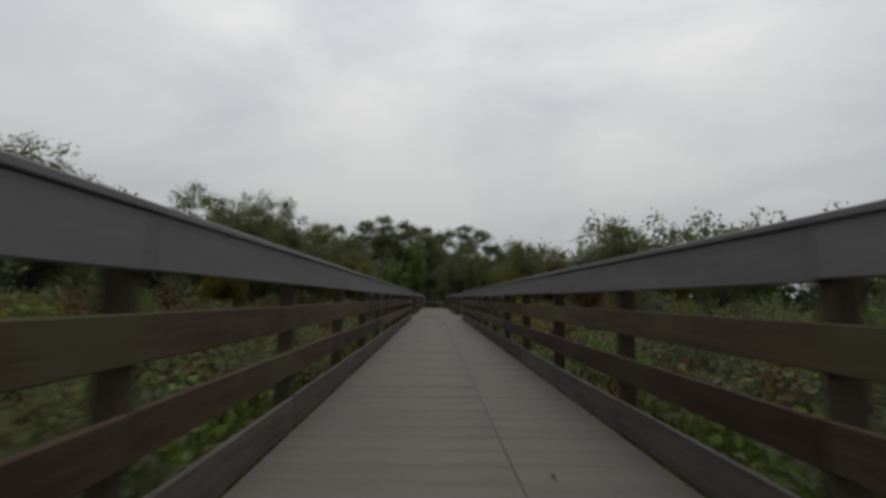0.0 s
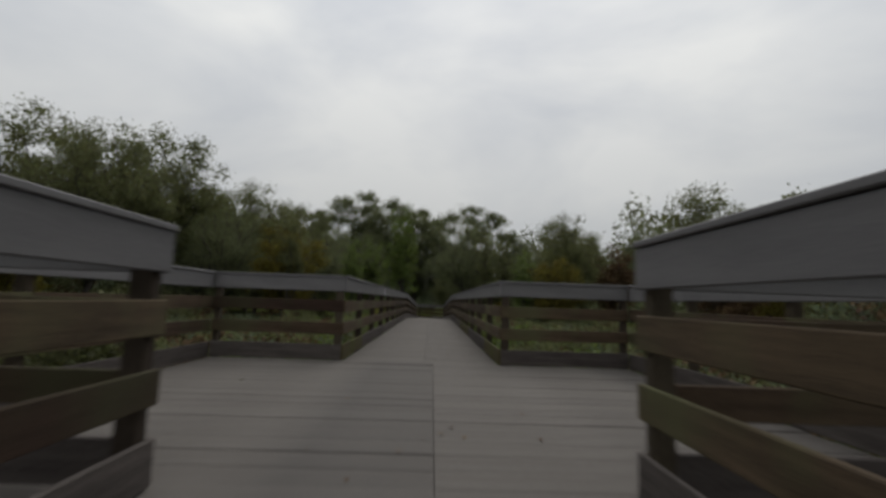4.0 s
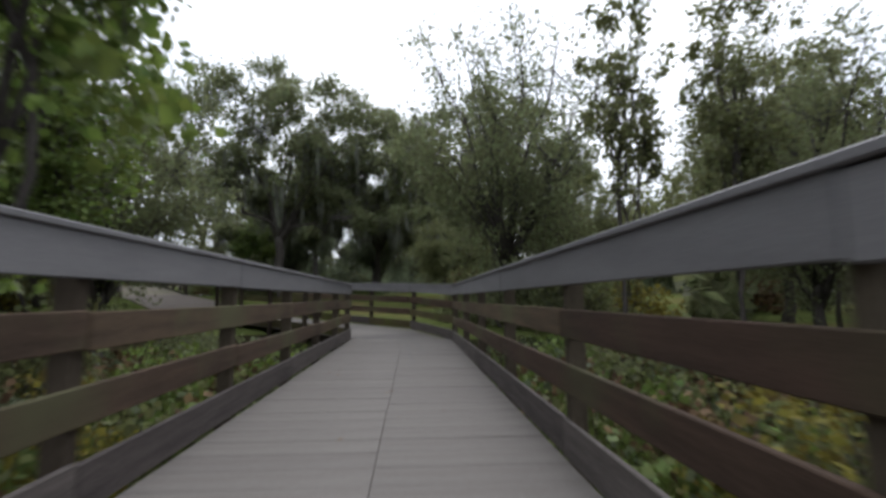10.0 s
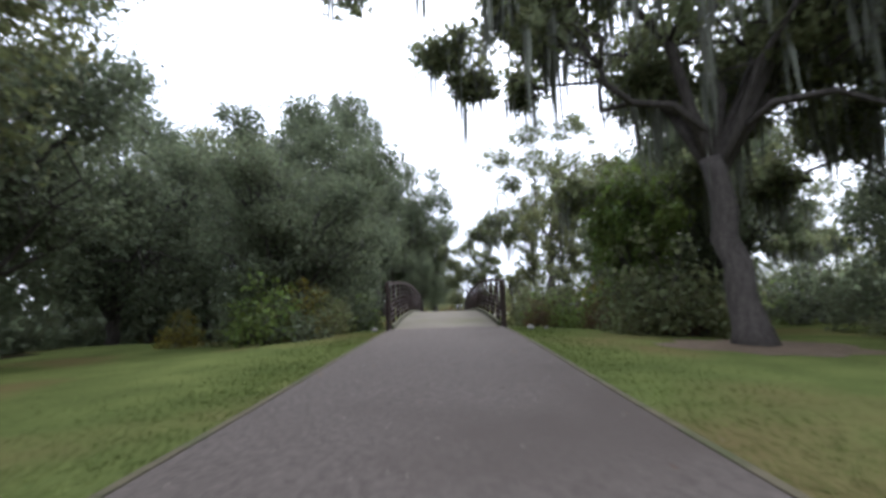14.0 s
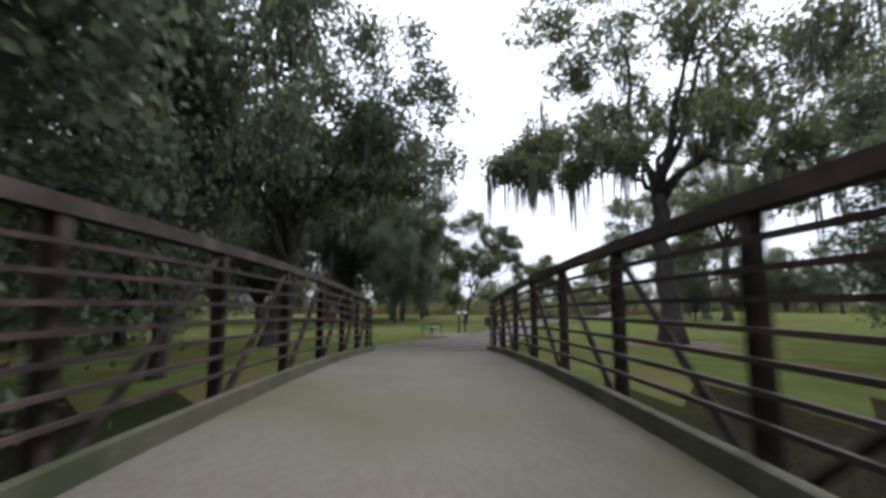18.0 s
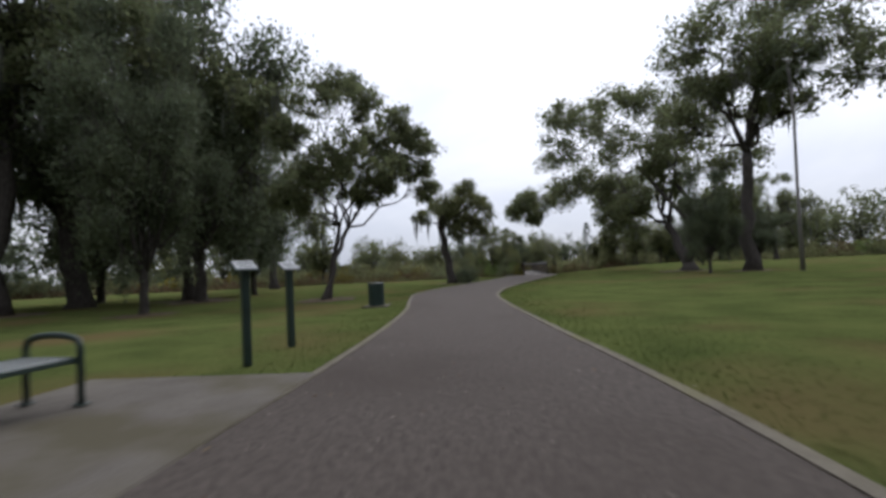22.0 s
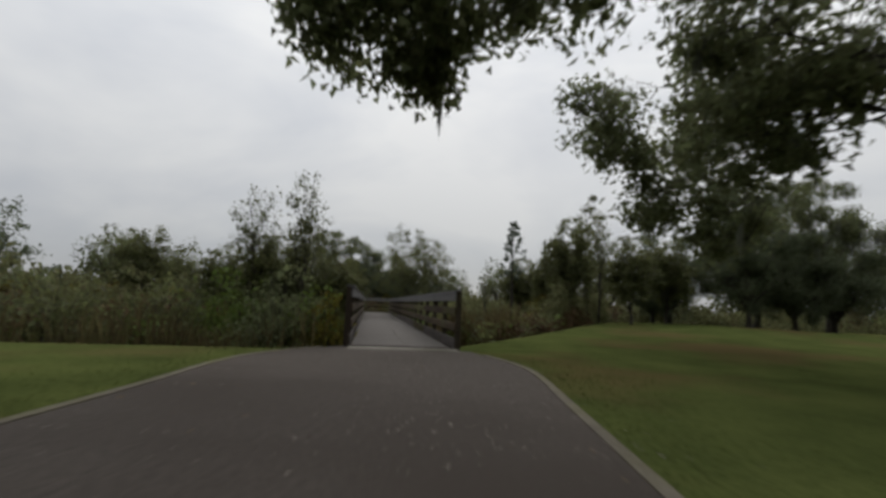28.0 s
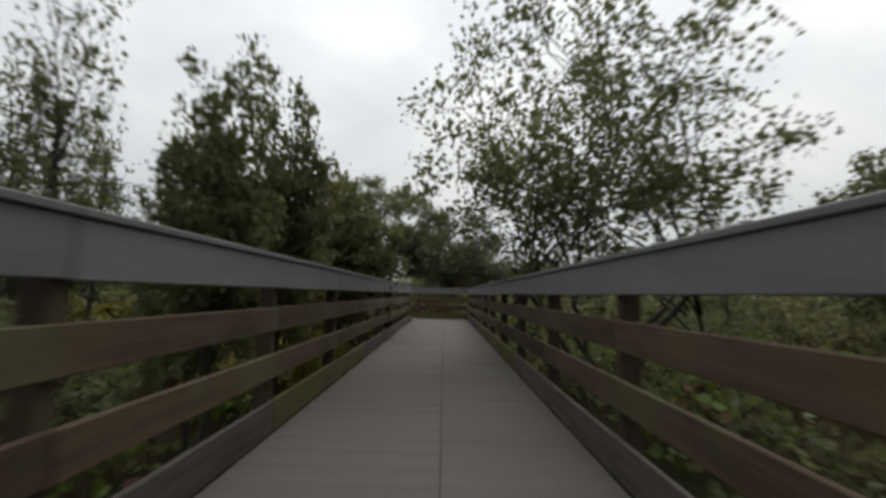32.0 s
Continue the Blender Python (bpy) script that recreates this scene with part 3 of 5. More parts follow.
def tyre_mark(points, w=0.022):
    """A dark rubber streak that lies on the boards."""
    v, f = [], []
    p = [Vector((*q, lift(q[1]) + 0.0035)) for q in points]
    fine = [p[i].lerp(p[i + 1], k / 6) + Vector((0.02 * math.sin(i * 2 + k), 0, 0)) for i in range(len(p) - 1) for k in range(6)] + [p[-1]]
    for i, q in enumerate(fine):
        d = (fine[min(i + 1, len(fine) - 1)] - fine[max(i - 1, 0)]).normalized()
        n = Vector((-d.y, d.x, 0)) * w * (0.35 + 0.65 * math.sin(math.pi * (i + 0.5) / len(fine)))
        v += [tuple(q - n), tuple(q + n)]
        if i:
            f.append((2 * i - 2, 2 * i - 1, 2 * i + 1, 2 * i))
    tagged(new("tyre_mark", mesh_from("tyre_mark", v, f, M_mark)), "faint dark tyre streak on the deck boards", "mark", kind="structure")


for streak in (((0.08, 30.0), (0.2, 30.9), (0.3, 31.9), (0.32, 32.5)), ((0.1, 52.0), (0.1, 53.3), (0.12, 54.8)), ((0.3, 79.6), (0.22, 81.4), (0.2, 82.6), (-0.1, 84.3), (-0.8, 85.5)), ((0.52, 80.8), (0.4, 82.9), (0.1, 84.6), (-0.6, 85.7))):
    tyre_mark(streak)

# ---- steel footbridge ----


def arch(s):
    return 0.40 + 0.5 * (1 - ((s - BL / 2) / (BL / 2)) ** 2)


bridge = thing("footbridge", pose(BR0.x, BR0.y, 0, 0, 0, math.degrees(math.atan2(BD.y, BD.x)) - 90), "rust-brown weathering steel footbridge with an arched concrete deck", "bridge")


def arched(x0, x1, z0, z1, s0=0.0, s1=BL, n=26):
    """A bar of box section that follows the arch."""
    v, f = [], []
    for i in range(n + 1):
        s = s0 + (s1 - s0) * i / n
        z = arch(s)
        v += [(x0, s, z + z0), (x1, s, z + z0), (x1, s, z + z1), (x0, s, z + z1)]
    for i in range(n):
        a, b = 4 * i, 4 * i + 4
        for k in range(4):
            f.append((a + k, a + (k + 1) % 4, b + (k + 1) % 4, b + k))
    f += [(3, 2, 1, 0), tuple(4 * n + k for k in range(4))]
    return v, f


part("deck", mesh_from("deck", *arched(-1.94, 1.94, -0.16, 0.0), M_bdeck, False), bridge, label="worn concrete deck, greenish at the edges")
RH = 1.62
for s in (-1, 1):
    def sx(a, b):
        return (s * a, s * b) if s > 0 else (s * b, s * a)
    part("curb", mesh_from("curb", *arched(*sx(1.80, 1.895), 0.004, 0.15), M_curb), bridge, label="mossy concrete curb")
    part("top_chord", mesh_from("top_chord", *arched(*sx(1.96, 2.09), RH - 0.11, RH), M_steel), bridge)
    part("bottom_chord", mesh_from("bottom_chord", *arched(*sx(1.96, 2.11), -0.30, -0.10), M_steel), bridge)
    for k in range(7):
        z = 0.31 + k * 0.168
        part("rail_tube", mesh_from("rail_tube", *arched(*sx(1.905, 1.945), z, z + 0.034, 0.0 - 0.05, BL + 0.05), M_steel), bridge)
    bays = 12
    for i in range(bays + 1):
        y = min(max(BL * i / bays, 0.06), BL - 0.06)
        zb, zt = arch(y) - 0.30, arch(y) + RH - 0.112
        part("upright", box_mesh("upright", 0.11, 0.11, zt - zb, M_steel), bridge, Matrix.Translation((s * 2.03 - 0.055, y, zb)))
        if i < bays:
            ya, yb = y + 0.06, min(BL * (i + 1) / bays, BL - 0.06) - 0.06
            if i < bays / 2:
                pa, pb = (s * 2.03, ya, arch(ya) + RH - 0.13), (s * 2.03, yb, arch(yb) - 0.09)
            else:
                pa, pb = (s * 2.03, ya, arch(ya) - 0.09), (s * 2.03, yb, arch(yb) + RH - 0.13)
            part("diagonal", mesh_from("diagonal", *tube_geo([pa, pb], [0.042, 0.042], 4), M_steel), bridge)
    for y in (0.0, BL):
        part("end_post", box_mesh("end_post", 0.05, 0.07, 1.47, M_steel), bridge, Matrix.Translation((s * 1.925 - 0.025, y + (-0.06 if y == 0 else 0.06), arch(y) - 0.02)))
for y in (0.0, BL):
    o = new("abutment", box_mesh("abutment", 4.6, 0.6, 1.6, M_kerb, 0.02))
    o.matrix_world = bridge.matrix_world @ Matrix.Translation((-2.3, y + (0.45 if y == 0 else -0.45), -1.37))
    tagged(o, "concrete abutment under the end of the footbridge", "abutment", kind="structure")
wv = [(-40, 5.5, -1.35), (40, 5.5, -1.35), (40, BL - 5.5, -1.35), (-40, BL - 5.5, -1.35)]
water = new("water", mesh_from("water", [tuple(bridge.matrix_world @ Vector(p)) for p in wv], [(0, 1, 2, 3)], M_water))
tagged(water, "dark still creek water under the footbridge", "water", kind="structure")

def at(x, y, turn=0.0, k=1.0, kz=None, sink=0.05):
    return pose(x, y, ground_z(x, y) - sink, 0, 0, turn) @ Matrix.Diagonal((k, k, kz or k, 1))


# ---- park furniture ----


def bent_bar(points, r, sides=8):
    return tube_geo(points, [r] * len(points), sides)


def park_bench(m):
    b = thing("park_bench", m, "dark green metal backless bench with arched arms on a concrete pad", "bench")
    n = 9
    for i in range(n):
        part("slat", box_mesh("slat", 1.62, 0.056, 0.022, M_seat, 0.006), b, Matrix.Translation((-0.81, -0.25 + 0.5 * i / (n - 1), 0.425)))
    for y in (-0.28, 0.28):
        part("seat_rail", box_mesh("seat_rail", 1.7, 0.035, 0.05, M_green_metal, 0.006), b, Matrix.Translation((-0.85, y, 0.385)))
    for x in (-0.87, 0.87):
        pts = [(x, -0.31, 0.0), (x, -0.31, 0.5)]
        for k in range(9):
            a = math.pi * k / 8
            pts.append((x, -0.31 * math.cos(a) if k not in (0, 8) else (-0.31 if k == 0 else 0.31), 0.52 + 0.12 * math.sin(a) ** 0.6 if 0 < k < 8 else 0.52))
        pts += [(x, 0.31, 0.5), (x, 0.31, 0.0)]
        part("arm_frame", mesh_from("arm_frame", *bent_bar(pts, 0.032), M_green_metal, True), b)
        part("cross_bar", box_mesh("cross_bar", 0.05, 0.6, 0.05, M_green_metal, 0.006), b, Matrix.Translation((x - 0.025, 0, 0.37)))
        for y in (-0.31, 0.31):
            part("foot_plate", box_mesh("foot_plate", 0.12, 0.12, 0.012, M_green_metal, 0.003), b, Matrix.Translation((x - 0.06, y, 0.0)))
    return b


def sign_post(m):
    s = thing("sign_post", m, "dark post with a tilted pale information panel on top", "sign", "information posts")
    part("post", box_mesh("sign_stem", 0.1, 0.1, 1.30, M_green_metal, 0.008), s, Matrix.Translation((-0.05, 0, 0)))
    part("bracket", box_mesh("bracket", 0.12, 0.14, 0.03, M_green_metal, 0.004), s, pose(-0.06, 0, 1.30, 25, 0, 0))
    pn = part("panel", box_mesh("panel", 0.28, 0.24, 0.02, M_panel, 0.004), s, pose(-0.14, 0.0, 1.34, 28, 0, 0), "pale weathered panel")
    part("panel_rim", box_mesh("panel_rim", 0.31, 0.27, 0.014, M_green_metal, 0.004), s, pose(-0.155, 0.0, 1.325, 28, 0, 0))
    for k in range(4):
        part("text_bar", box_mesh("text_bar", 0.19, 0.018, 0.002, M_green_metal, 0), pn, Matrix.Translation((0.05, 0.07 - 0.045 * k, 0.0205)))
    return s


def litter_bin(m):
    b = thing("litter_bin", m, "round dark green slatted litter bin on a concrete slab", "bin")
    part("slab", box_mesh("slab", 0.95, 0.95, 0.08, M_pad, 0.01), b, Matrix.Translation((-0.475, 0, -0.05)), "pale concrete slab")
    ring = [(0.0, 0.0, 0.035), (0.0, 0.0, 0.80)]
    part("liner", mesh_from("liner", *tube_geo(ring, [0.26, 0.26], 24), M_green_metal, False), b)
    for i in range(26):
        part("slat", box_mesh("bin_slat", 0.055, 0.018, 0.80, M_green_metal, 0.004), b, pose(0, 0, 0.035, 0, 0, 360 * i / 26) @ Matrix.Translation((-0.0275, -0.29, 0)))
    for z in (0.10, 0.44, 0.76):
        part("band", mesh_from("band", *tube_geo([(0, 0, z), (0, 0, z + 0.035)], [0.283, 0.283], 26), M_green_metal), b)
    part("lid", mesh_from("lid", *tube_geo([(0, 0, 0.835), (0, 0, 0.87), (0, 0, 0.885)], [0.305, 0.315, 0.29], 26), M_bin_lid), b, label="grey worn metal rim lid")
    return b


pad = new("bench_pad", box_mesh("bench_pad", 3.4, 2.75, 0.2, M_pad, 0.015))
pad.matrix_world = pose(-40.8, 133.75, -0.175, 0, 0, 108) @ Matrix.Translation((0, -0.155, 0))
tagged(pad, "stained concrete pad beside the path", "pad", kind="structure")
park_bench(pose(-41.89, 135.05, 0.045, 0, 0, 102.6) @ Matrix.Diagonal((0.82, 1, 1, 1)))
sign_post(pose(-41.85, 137.85, -0.04, 0, 0, 66))
sign_post(pose(-42.35, 139.25, -0.04, 0, 0, 72))
litter_bin(at(-46.15, 148.1, 20, 1.0, 1.0, -0.02))

# ---- plants ----


def curve_to(a, b, rise, rng, n=6, wob=0.06):
    """A bent way from a to b that leaves a steeply and sways."""
    a, b = np.asarray(a, float), np.asarray(b, float)
    mid = a * 0.5 + b * 0.5 + [0, 0, rise * np.linalg.norm(b - a)]
    t = np.linspace(0, 1, n)[:, None]
    p = (1 - t) ** 2 * a + 2 * t * (1 - t) * mid + t ** 2 * b
    p[1:-1] += rng.normal(size=(n - 2, 3)) * wob * np.linalg.norm(b - a) / math.sqrt(n)
    return p


def moss_strands(points, rng, length):
    """Hanging tufts: bundles of long thin leaves below the given points."""
    out = []
    for p in points:
        L = length * (0.25 + 1.1 * rng.random() ** 1.6)
        for k in range(7):
            o = rng.normal(size=3) * [0.10, 0.10, 0.05]
            l = L * (0.5 + 0.6 * rng.random())
            w = 0.035 + 0.05 * rng.random()
            a = rng.random() * math.pi
            d = np.array([math.cos(a) * w, math.sin(a) * w, 0])
            top, sway = np.asarray(p) + o, rng.normal(size=3) * [0.06, 0.06, 0]
            out.append([top - d * 0.5, top + d * 0.5, top + d + sway * 0.5 - [0, 0, l * 0.45], top + sway - [0, 0, l]])
    return np.array(out)


def grow(name, label, category, m, seed, height, trunk_r, fork, crown, radii, limbs, subs, leaf, per, clump, mat, lean=(0, 0), moss=0, moss_len=1.4, group="",
         stems=1, flat=0.85, low=0.0, plain=False, lobes=(), dense=1.0, fine=False):
    """A tree: tapered trunk, limbs and twigs, and leaves in clumps at the twigs' ends; lobes (x, y, z, radius) are masses at the ends of single limbs."""
    rng = np.random.default_rng(seed)
    top = np.array([lean[0], lean[1], fork])
    geos, twigs, limb_geos, ends, sizes, tops = [], [], [], [], [], []
    for s in range(stems):
        base = np.array([0, 0, -0.35]) + (rng.normal(size=3) * [0.25, 0.25, 0] if stems > 1 else 0)
        tp = top + (rng.normal(size=3) * [radii[0] * 0.3, radii[1] * 0.3, 0] if stems > 1 else 0)
        path = curve_to(base, tp, 0.05, rng, 8, 0.04)
        rr = np.linspace(trunk_r, trunk_r * 0.72, 8)
        rr[0] *= 1.7
        rr[1] *= 1.15
        geos.append(tube_geo(path, rr / math.sqrt(stems), 10))
        tops.append(path[-1])
    c, r = np.array(crown, float), np.array(radii, float)
    for k in range(limbs):
        z = -0.55 + 1.5 * (k + 0.5) / limbs
        a = k * 2.399 + rng.random() * 0.7
        h = math.sqrt(max(0.05, 1 - min(z, 0.98) ** 2))
        f = 0.62 + 0.25 * rng.random()
        tg = c + r * [math.cos(a) * h * f, math.sin(a) * h * f, z * 0.72]
        path = curve_to(tops[k % stems] - [0, 0, low * fork * rng.random()], tg, 0.16, rng, 7)
        r0 = trunk_r * (0.30 + 0.22 * rng.random()) / math.sqrt(stems)
        limb_geos.append(tube_geo(path, np.linspace(r0, r0 * 0.22, 7), 6))
        for s in range(subs):
            p = path[min(6, int((0.40 + 0.60 * rng.random()) * 6))]
            e = p + rng.normal(size=3) * r * 0.26 + [0, 0, 0.04 * r[2]]
            rel = np.linalg.norm((e - c) / r)
            if rel > 0.95:
                e = c + (e - c) * 0.95 / rel
            if not plain:
                twigs.append(tube_geo(curve_to(p, e, 0.1, rng, 4), np.linspace(r0 * 0.32, r0 * 0.07, 4), 4))
            ends += [e, (e * 0.6 + p * 0.4) + rng.normal(size=3) * 0.06 * r]
            sizes += [clump, clump]
        ends.append(tg)
        sizes.append(clump)
    joints = [(tp, trunk_r * 0.62 / math.sqrt(stems)) for tp in tops]
    for lx, ly, lz, lr in sorted(lobes, key=lambda v: math.dist(v[:3], top)):
        tg = np.array([lx, ly, lz - lr * 0.3])
        st, rp = min(joints, key=lambda v: np.linalg.norm(v[0] - tg) + 0.12 / v[1] - 0.25 * (tg[2] - v[0][2]) * (tg[2] < v[0][2]))
        r0 = min(rp * 0.8, trunk_r * (0.22 + 0.09 * lr))
        path = curve_to(st, tg, 0.12, rng, 9, 0.16)
        rr = np.linspace(r0, r0 * 0.3, 9)
        limb_geos.append(tube_geo(path, rr, 7))
        joints += [(path[q], rr[q]) for q in (3, 5, 7)]
        tg = tg + [0, 0, lr * 0.3]
        for s in range(int((5 + 8 * lr) * dense)):
            d = rng.normal(size=3)
            e = tg + d / np.linalg.norm(d) * lr * [0.95, 0.95, 0.72] * (0.25 + 0.75 * rng.random()) ** 0.6
            p = path[5 + int(rng.random() * 4)]
            twigs.append(tube_geo(curve_to(p, e, 0.08, rng, 4, 0.12), np.linspace(r0 * 0.28, 0.012, 4), 4))
            ends.append(e)
            sizes.append(clump * (0.62 + 0.22 * lr))
    ends, sizes = np.array(ends), np.array(sizes)
    tree = thing(name, m, label, category, group)
    for g in geos:
        part("trunk", mesh_from("trunk", *g, M_bark, True), tree)
    if plain:
        twigs += limb_geos
    else:
        for g in limb_geos:
            part("limb", mesh_from("limb", *g, M_bark, True), tree)
    tagged(part("twigwork", mesh_from("twigwork", *merge(twigs), M_bark, True), tree), kind="stuff")
    cr = sizes * (0.7 + 0.6 * rng.random(len(ends)))
    outer = leaves_at(ends, cr, int(per * 0.82), leaf, rng, flat)
    inner = leaves_at(ends, cr * 0.62, max(1, int(per * 0.18)), leaf * 1.55, rng, flat)
    q = np.concatenate([outer, inner])
    part("crown", quads_mesh("crown", q if fine else slivers(q), mat), tree)
    if moss:
        low_ends = ends[ends[:, 2] < np.quantile(ends[:, 2], 0.7)]
        pick = low_ends[rng.integers(0, len(low_ends), moss)] + rng.normal(size=(moss, 3)) * [0.28, 0.28, 0.1]
        tagged(part("moss", quads_mesh("moss", moss_strands(pick, rng, moss_len), M_spanish), tree), "grey hanging moss", kind="stuff")
    return tree


OAK = "spreading live oak with grey hanging moss"
oak_a = grow("live_oak", OAK, "tree", at(-8.9, 105.6), 11, 14, 0.36, 4.6, (0.6, 1.5, 10.5), (6.5, 6.0, 4.2), 7, 6, 0.19, 84, 0.95, M_leaf_oak, (-0.5, 0.1), 430, 2.2, low=0.15, group="live oaks",
             lobes=((-6.9, -5.2, 11.3, 1.5), (-8.0, -5.0, 10.4, 0.9), (-5.7, -2.9, 12.6, 2.0), (-3.1, -2.4, 9.9, 1.7), (-3.4, -3.7, 7.8, 1.1), (-1.8, 0.4, 13.4, 2.5), (1.8, -1.6, 10.4, 2.0),
                    (3.3, 1.7, 9.8, 2.3), (6.3, 0.7, 10.9, 2.4), (4.3, 0.7, 6.8, 1.4), (7.0, 2.7, 7.6, 1.9), (1.0, 3.3, 8.0, 1.5), (-7.4, -1.4, 9.5, 0.8), (-6.9, -0.9, 8.3, 0.55), (-5.9, 0.8, 8.5, 0.6), (-2.0, 1.1, 7.4, 1.0), (-1.0, 0.5, 16.3, 2.4), (3.2, 1.8, 15.2, 2.5), (-4.6, -1.0, 15.2, 2.2), (6.0, 2.2, 13.6, 2.2), (0.8, -2.6, 13.2, 2.0), (5.6, -0.8, 5.6, 1.0), (7.8, -1.2, 5.9, 1.4), (10.0, -1.4, 5.7, 1.5), (12.2, -1.0, 5.7, 1.3)))
oak_b = grow("live_oak", OAK, "tree", at(-28.6, 137.0, 0), 12, 16, 0.50, 7.4, (1.5, 1.0, 13.6), (6.0, 6.0, 4.4), 6, 5, 0.19, 84, 1.0, M_leaf_oak, (-0.4, 0.3), 260, 2.9, low=0.15, group="live oaks",
             lobes=((-4.2, -1.3, 11.0, 2.2), (-6.6, -1.5, 9.9, 1.5), (-1.4, -2.4, 9.2, 1.5), (-5.3, -1.8, 17.5, 2.0), (-2.8, 2.4, 17.5, 2.4), (2.0, -1.7, 15.0, 2.7), (4.2, 2.5, 14.4, 2.4),
                    (3.2, -2.5, 9.6, 1.8), (8.1, 0.4, 13.2, 3.2), (8.6, 1.4, 9.2, 2.8), (5.2, -1.4, 7.8, 1.8), (-6.7, -3.6, 9.2, 1.1), (-5.0, -3.4, 8.6, 1.1), (-3.2, -3.0, 8.3, 1.1), (-2.0, 0.0, 20.3, 2.1), (2.5, 1.0, 19.4, 2.3), (-4.6, -0.6, 14.6, 1.6)), dense=0.8)
grow("live_oak", "large live oak with long limbs reaching over the path", "tree", at(-33.3, 177.2), 13, 17, 0.64, 4.2, (-2.0, 4.5, 11.0), (5.0, 5.0, 4.4), 5, 6, 0.19, 84, 1.0, M_leaf_oak, (-1.1, 0.5), 70, 1.0, low=0.2, stems=2, group="live oaks",
             lobes=((-7.4, 3.7, 15.6, 2.6), (-5.3, -0.6, 12.2, 3.0), (-7.1, 4.6, 9.6, 2.8), (-0.8, 2.4, 15.2, 3.3), (0.4, -3.4, 11.5, 2.6), (3.4, -1.5, 9.0, 2.7), (-1.2, 4.6, 11.4, 2.6), (-13.2, 3.8, 7.5, 2.1), (-11.4, 5.4, 8.0, 1.8),
                    (-3.8, 0.1, 6.0, 1.5), (4.1, 1.5, 6.0, 2.5), (-6.2, 8.0, 5.6, 1.9), (-4.0, 1.2, 16.2, 2.4), (-3.0, 9.5, 9.0, 2.4), (-14.8, 5.0, 7.9, 1.5), (-6.4, 7.9, 9.0, 1.8), (-4.6, 8.0, 6.2, 1.7), (-7.5, 16.2, 9.8, 1.9), (-6.5, 16.0, 7.8, 1.8), (-5.3, 16.0, 5.8, 1.6), (-4.0, 15.0, 7.2, 2.0), (-4.0, 12.8, 9.4, 2.2), (-3.4, 14.0, 4.6, 1.6), (-9.4, 0.9, 15.2, 2.3), (-10.0, 0.9, 12.0, 2.4), (-9.2, 0.2, 8.4, 1.8), (-15.8, 5.0, 7.1, 1.3), (-14.2, 5.5, 6.6, 1.2)))
oak_d = grow("live_oak", "tall live oak with a straight bare trunk", "tree", at(-30.0, 169.6), 14, 20, 0.42, 8.0, (1.0, 0.5, 15.0), (4.6, 4.6, 4.4), 6, 6, 0.19, 84, 1.0, M_leaf_oak, (0.3, 0.2), 130, 1.5, group="live oaks",
             lobes=((-3.1, 0.5, 16.4, 2.2), (0.6, 1.9, 18.4, 2.7), (1.7, -2.4, 13.9, 2.6), (-1.4, 0.2, 13.0, 2.2), (2.5, -0.6, 11.2, 2.0), (5.6, -1.5, 14.5, 2.4), (5.0, -0.3, 18.0, 2.4), (-3.2, -1.5, 10.4, 1.5), (6.2, -3.6, 11.3, 2.2)))
oak_e = grow("live_oak", "huge dark live oak shading the end of the footbridge", "tree", at(-43.0, 125.0), 15, 17, 0.6, 4.6, (-1.0, -1.5, 11.0), (6.5, 6.5, 5.0), 9, 7, 0.19, 84, 1.05, M_leaf_dark, (0.3, 0.4), 150, 1.9, low=0.25, group="live oaks",
             lobes=((2.3, 9.0, 10.6, 1.8), (1.2, 8.0, 9.2, 1.3), (0.9, 6.2, 9.8, 1.9), (0.6, 4.3, 8.2, 1.6), (-2.1, 3.3, 10.4, 2.2), (0.3, 1.1, 6.8, 1.6), (-0.2, -1.6, 8.8, 2.2), (-3.7, 2.0, 5.6, 1.7), (2.7, 3.8, 10.8, 1.9),
                    (4.1, 3.2, 14.6, 2.6), (2.8, 1.6, 12.6, 2.4), (5.4, 4.4, 12.2, 2.2), (1.6, 0.2, 15.8, 2.6), (4.2, 3.2, 9.6, 2.0), (-5.0, 6.5, 9.0, 2.4), (-7.0, 1.0, 8.0, 2.4)), dense=0.75)
for x, y, turn, k, src in ((-68.0, 129.5, -60, 1.0, oak_a), (-44.0, 109.0, 20, 0.95, oak_a), (-64.4, 144.4, 40, 1.05, oak_d), (-63.4, 153.6, 130, 0.95, oak_a), (-66.5, 149.0, 210, 1.0, oak_e), (-79.0, 147.0, 200, 1.0, oak_b),
                           (-26.0, 209.5, 90, 0.62, oak_a), (-18.5, 213.0, 10, 0.6, oak_b), (-13.0, 137.5, 70, 1.05, oak_a), (-16.5, 152.0, 200, 0.95, oak_d), (-8.0, 176.0, 100, 0.9, oak_b),
                           (-72.0, 170.0, 80, 0.8, oak_b), (5.5, 108.0, 140, 0.92, oak_a), (-3.2, 113.5, 200, 0.95, oak_a)):
    again(src, at(x, y, turn, k))

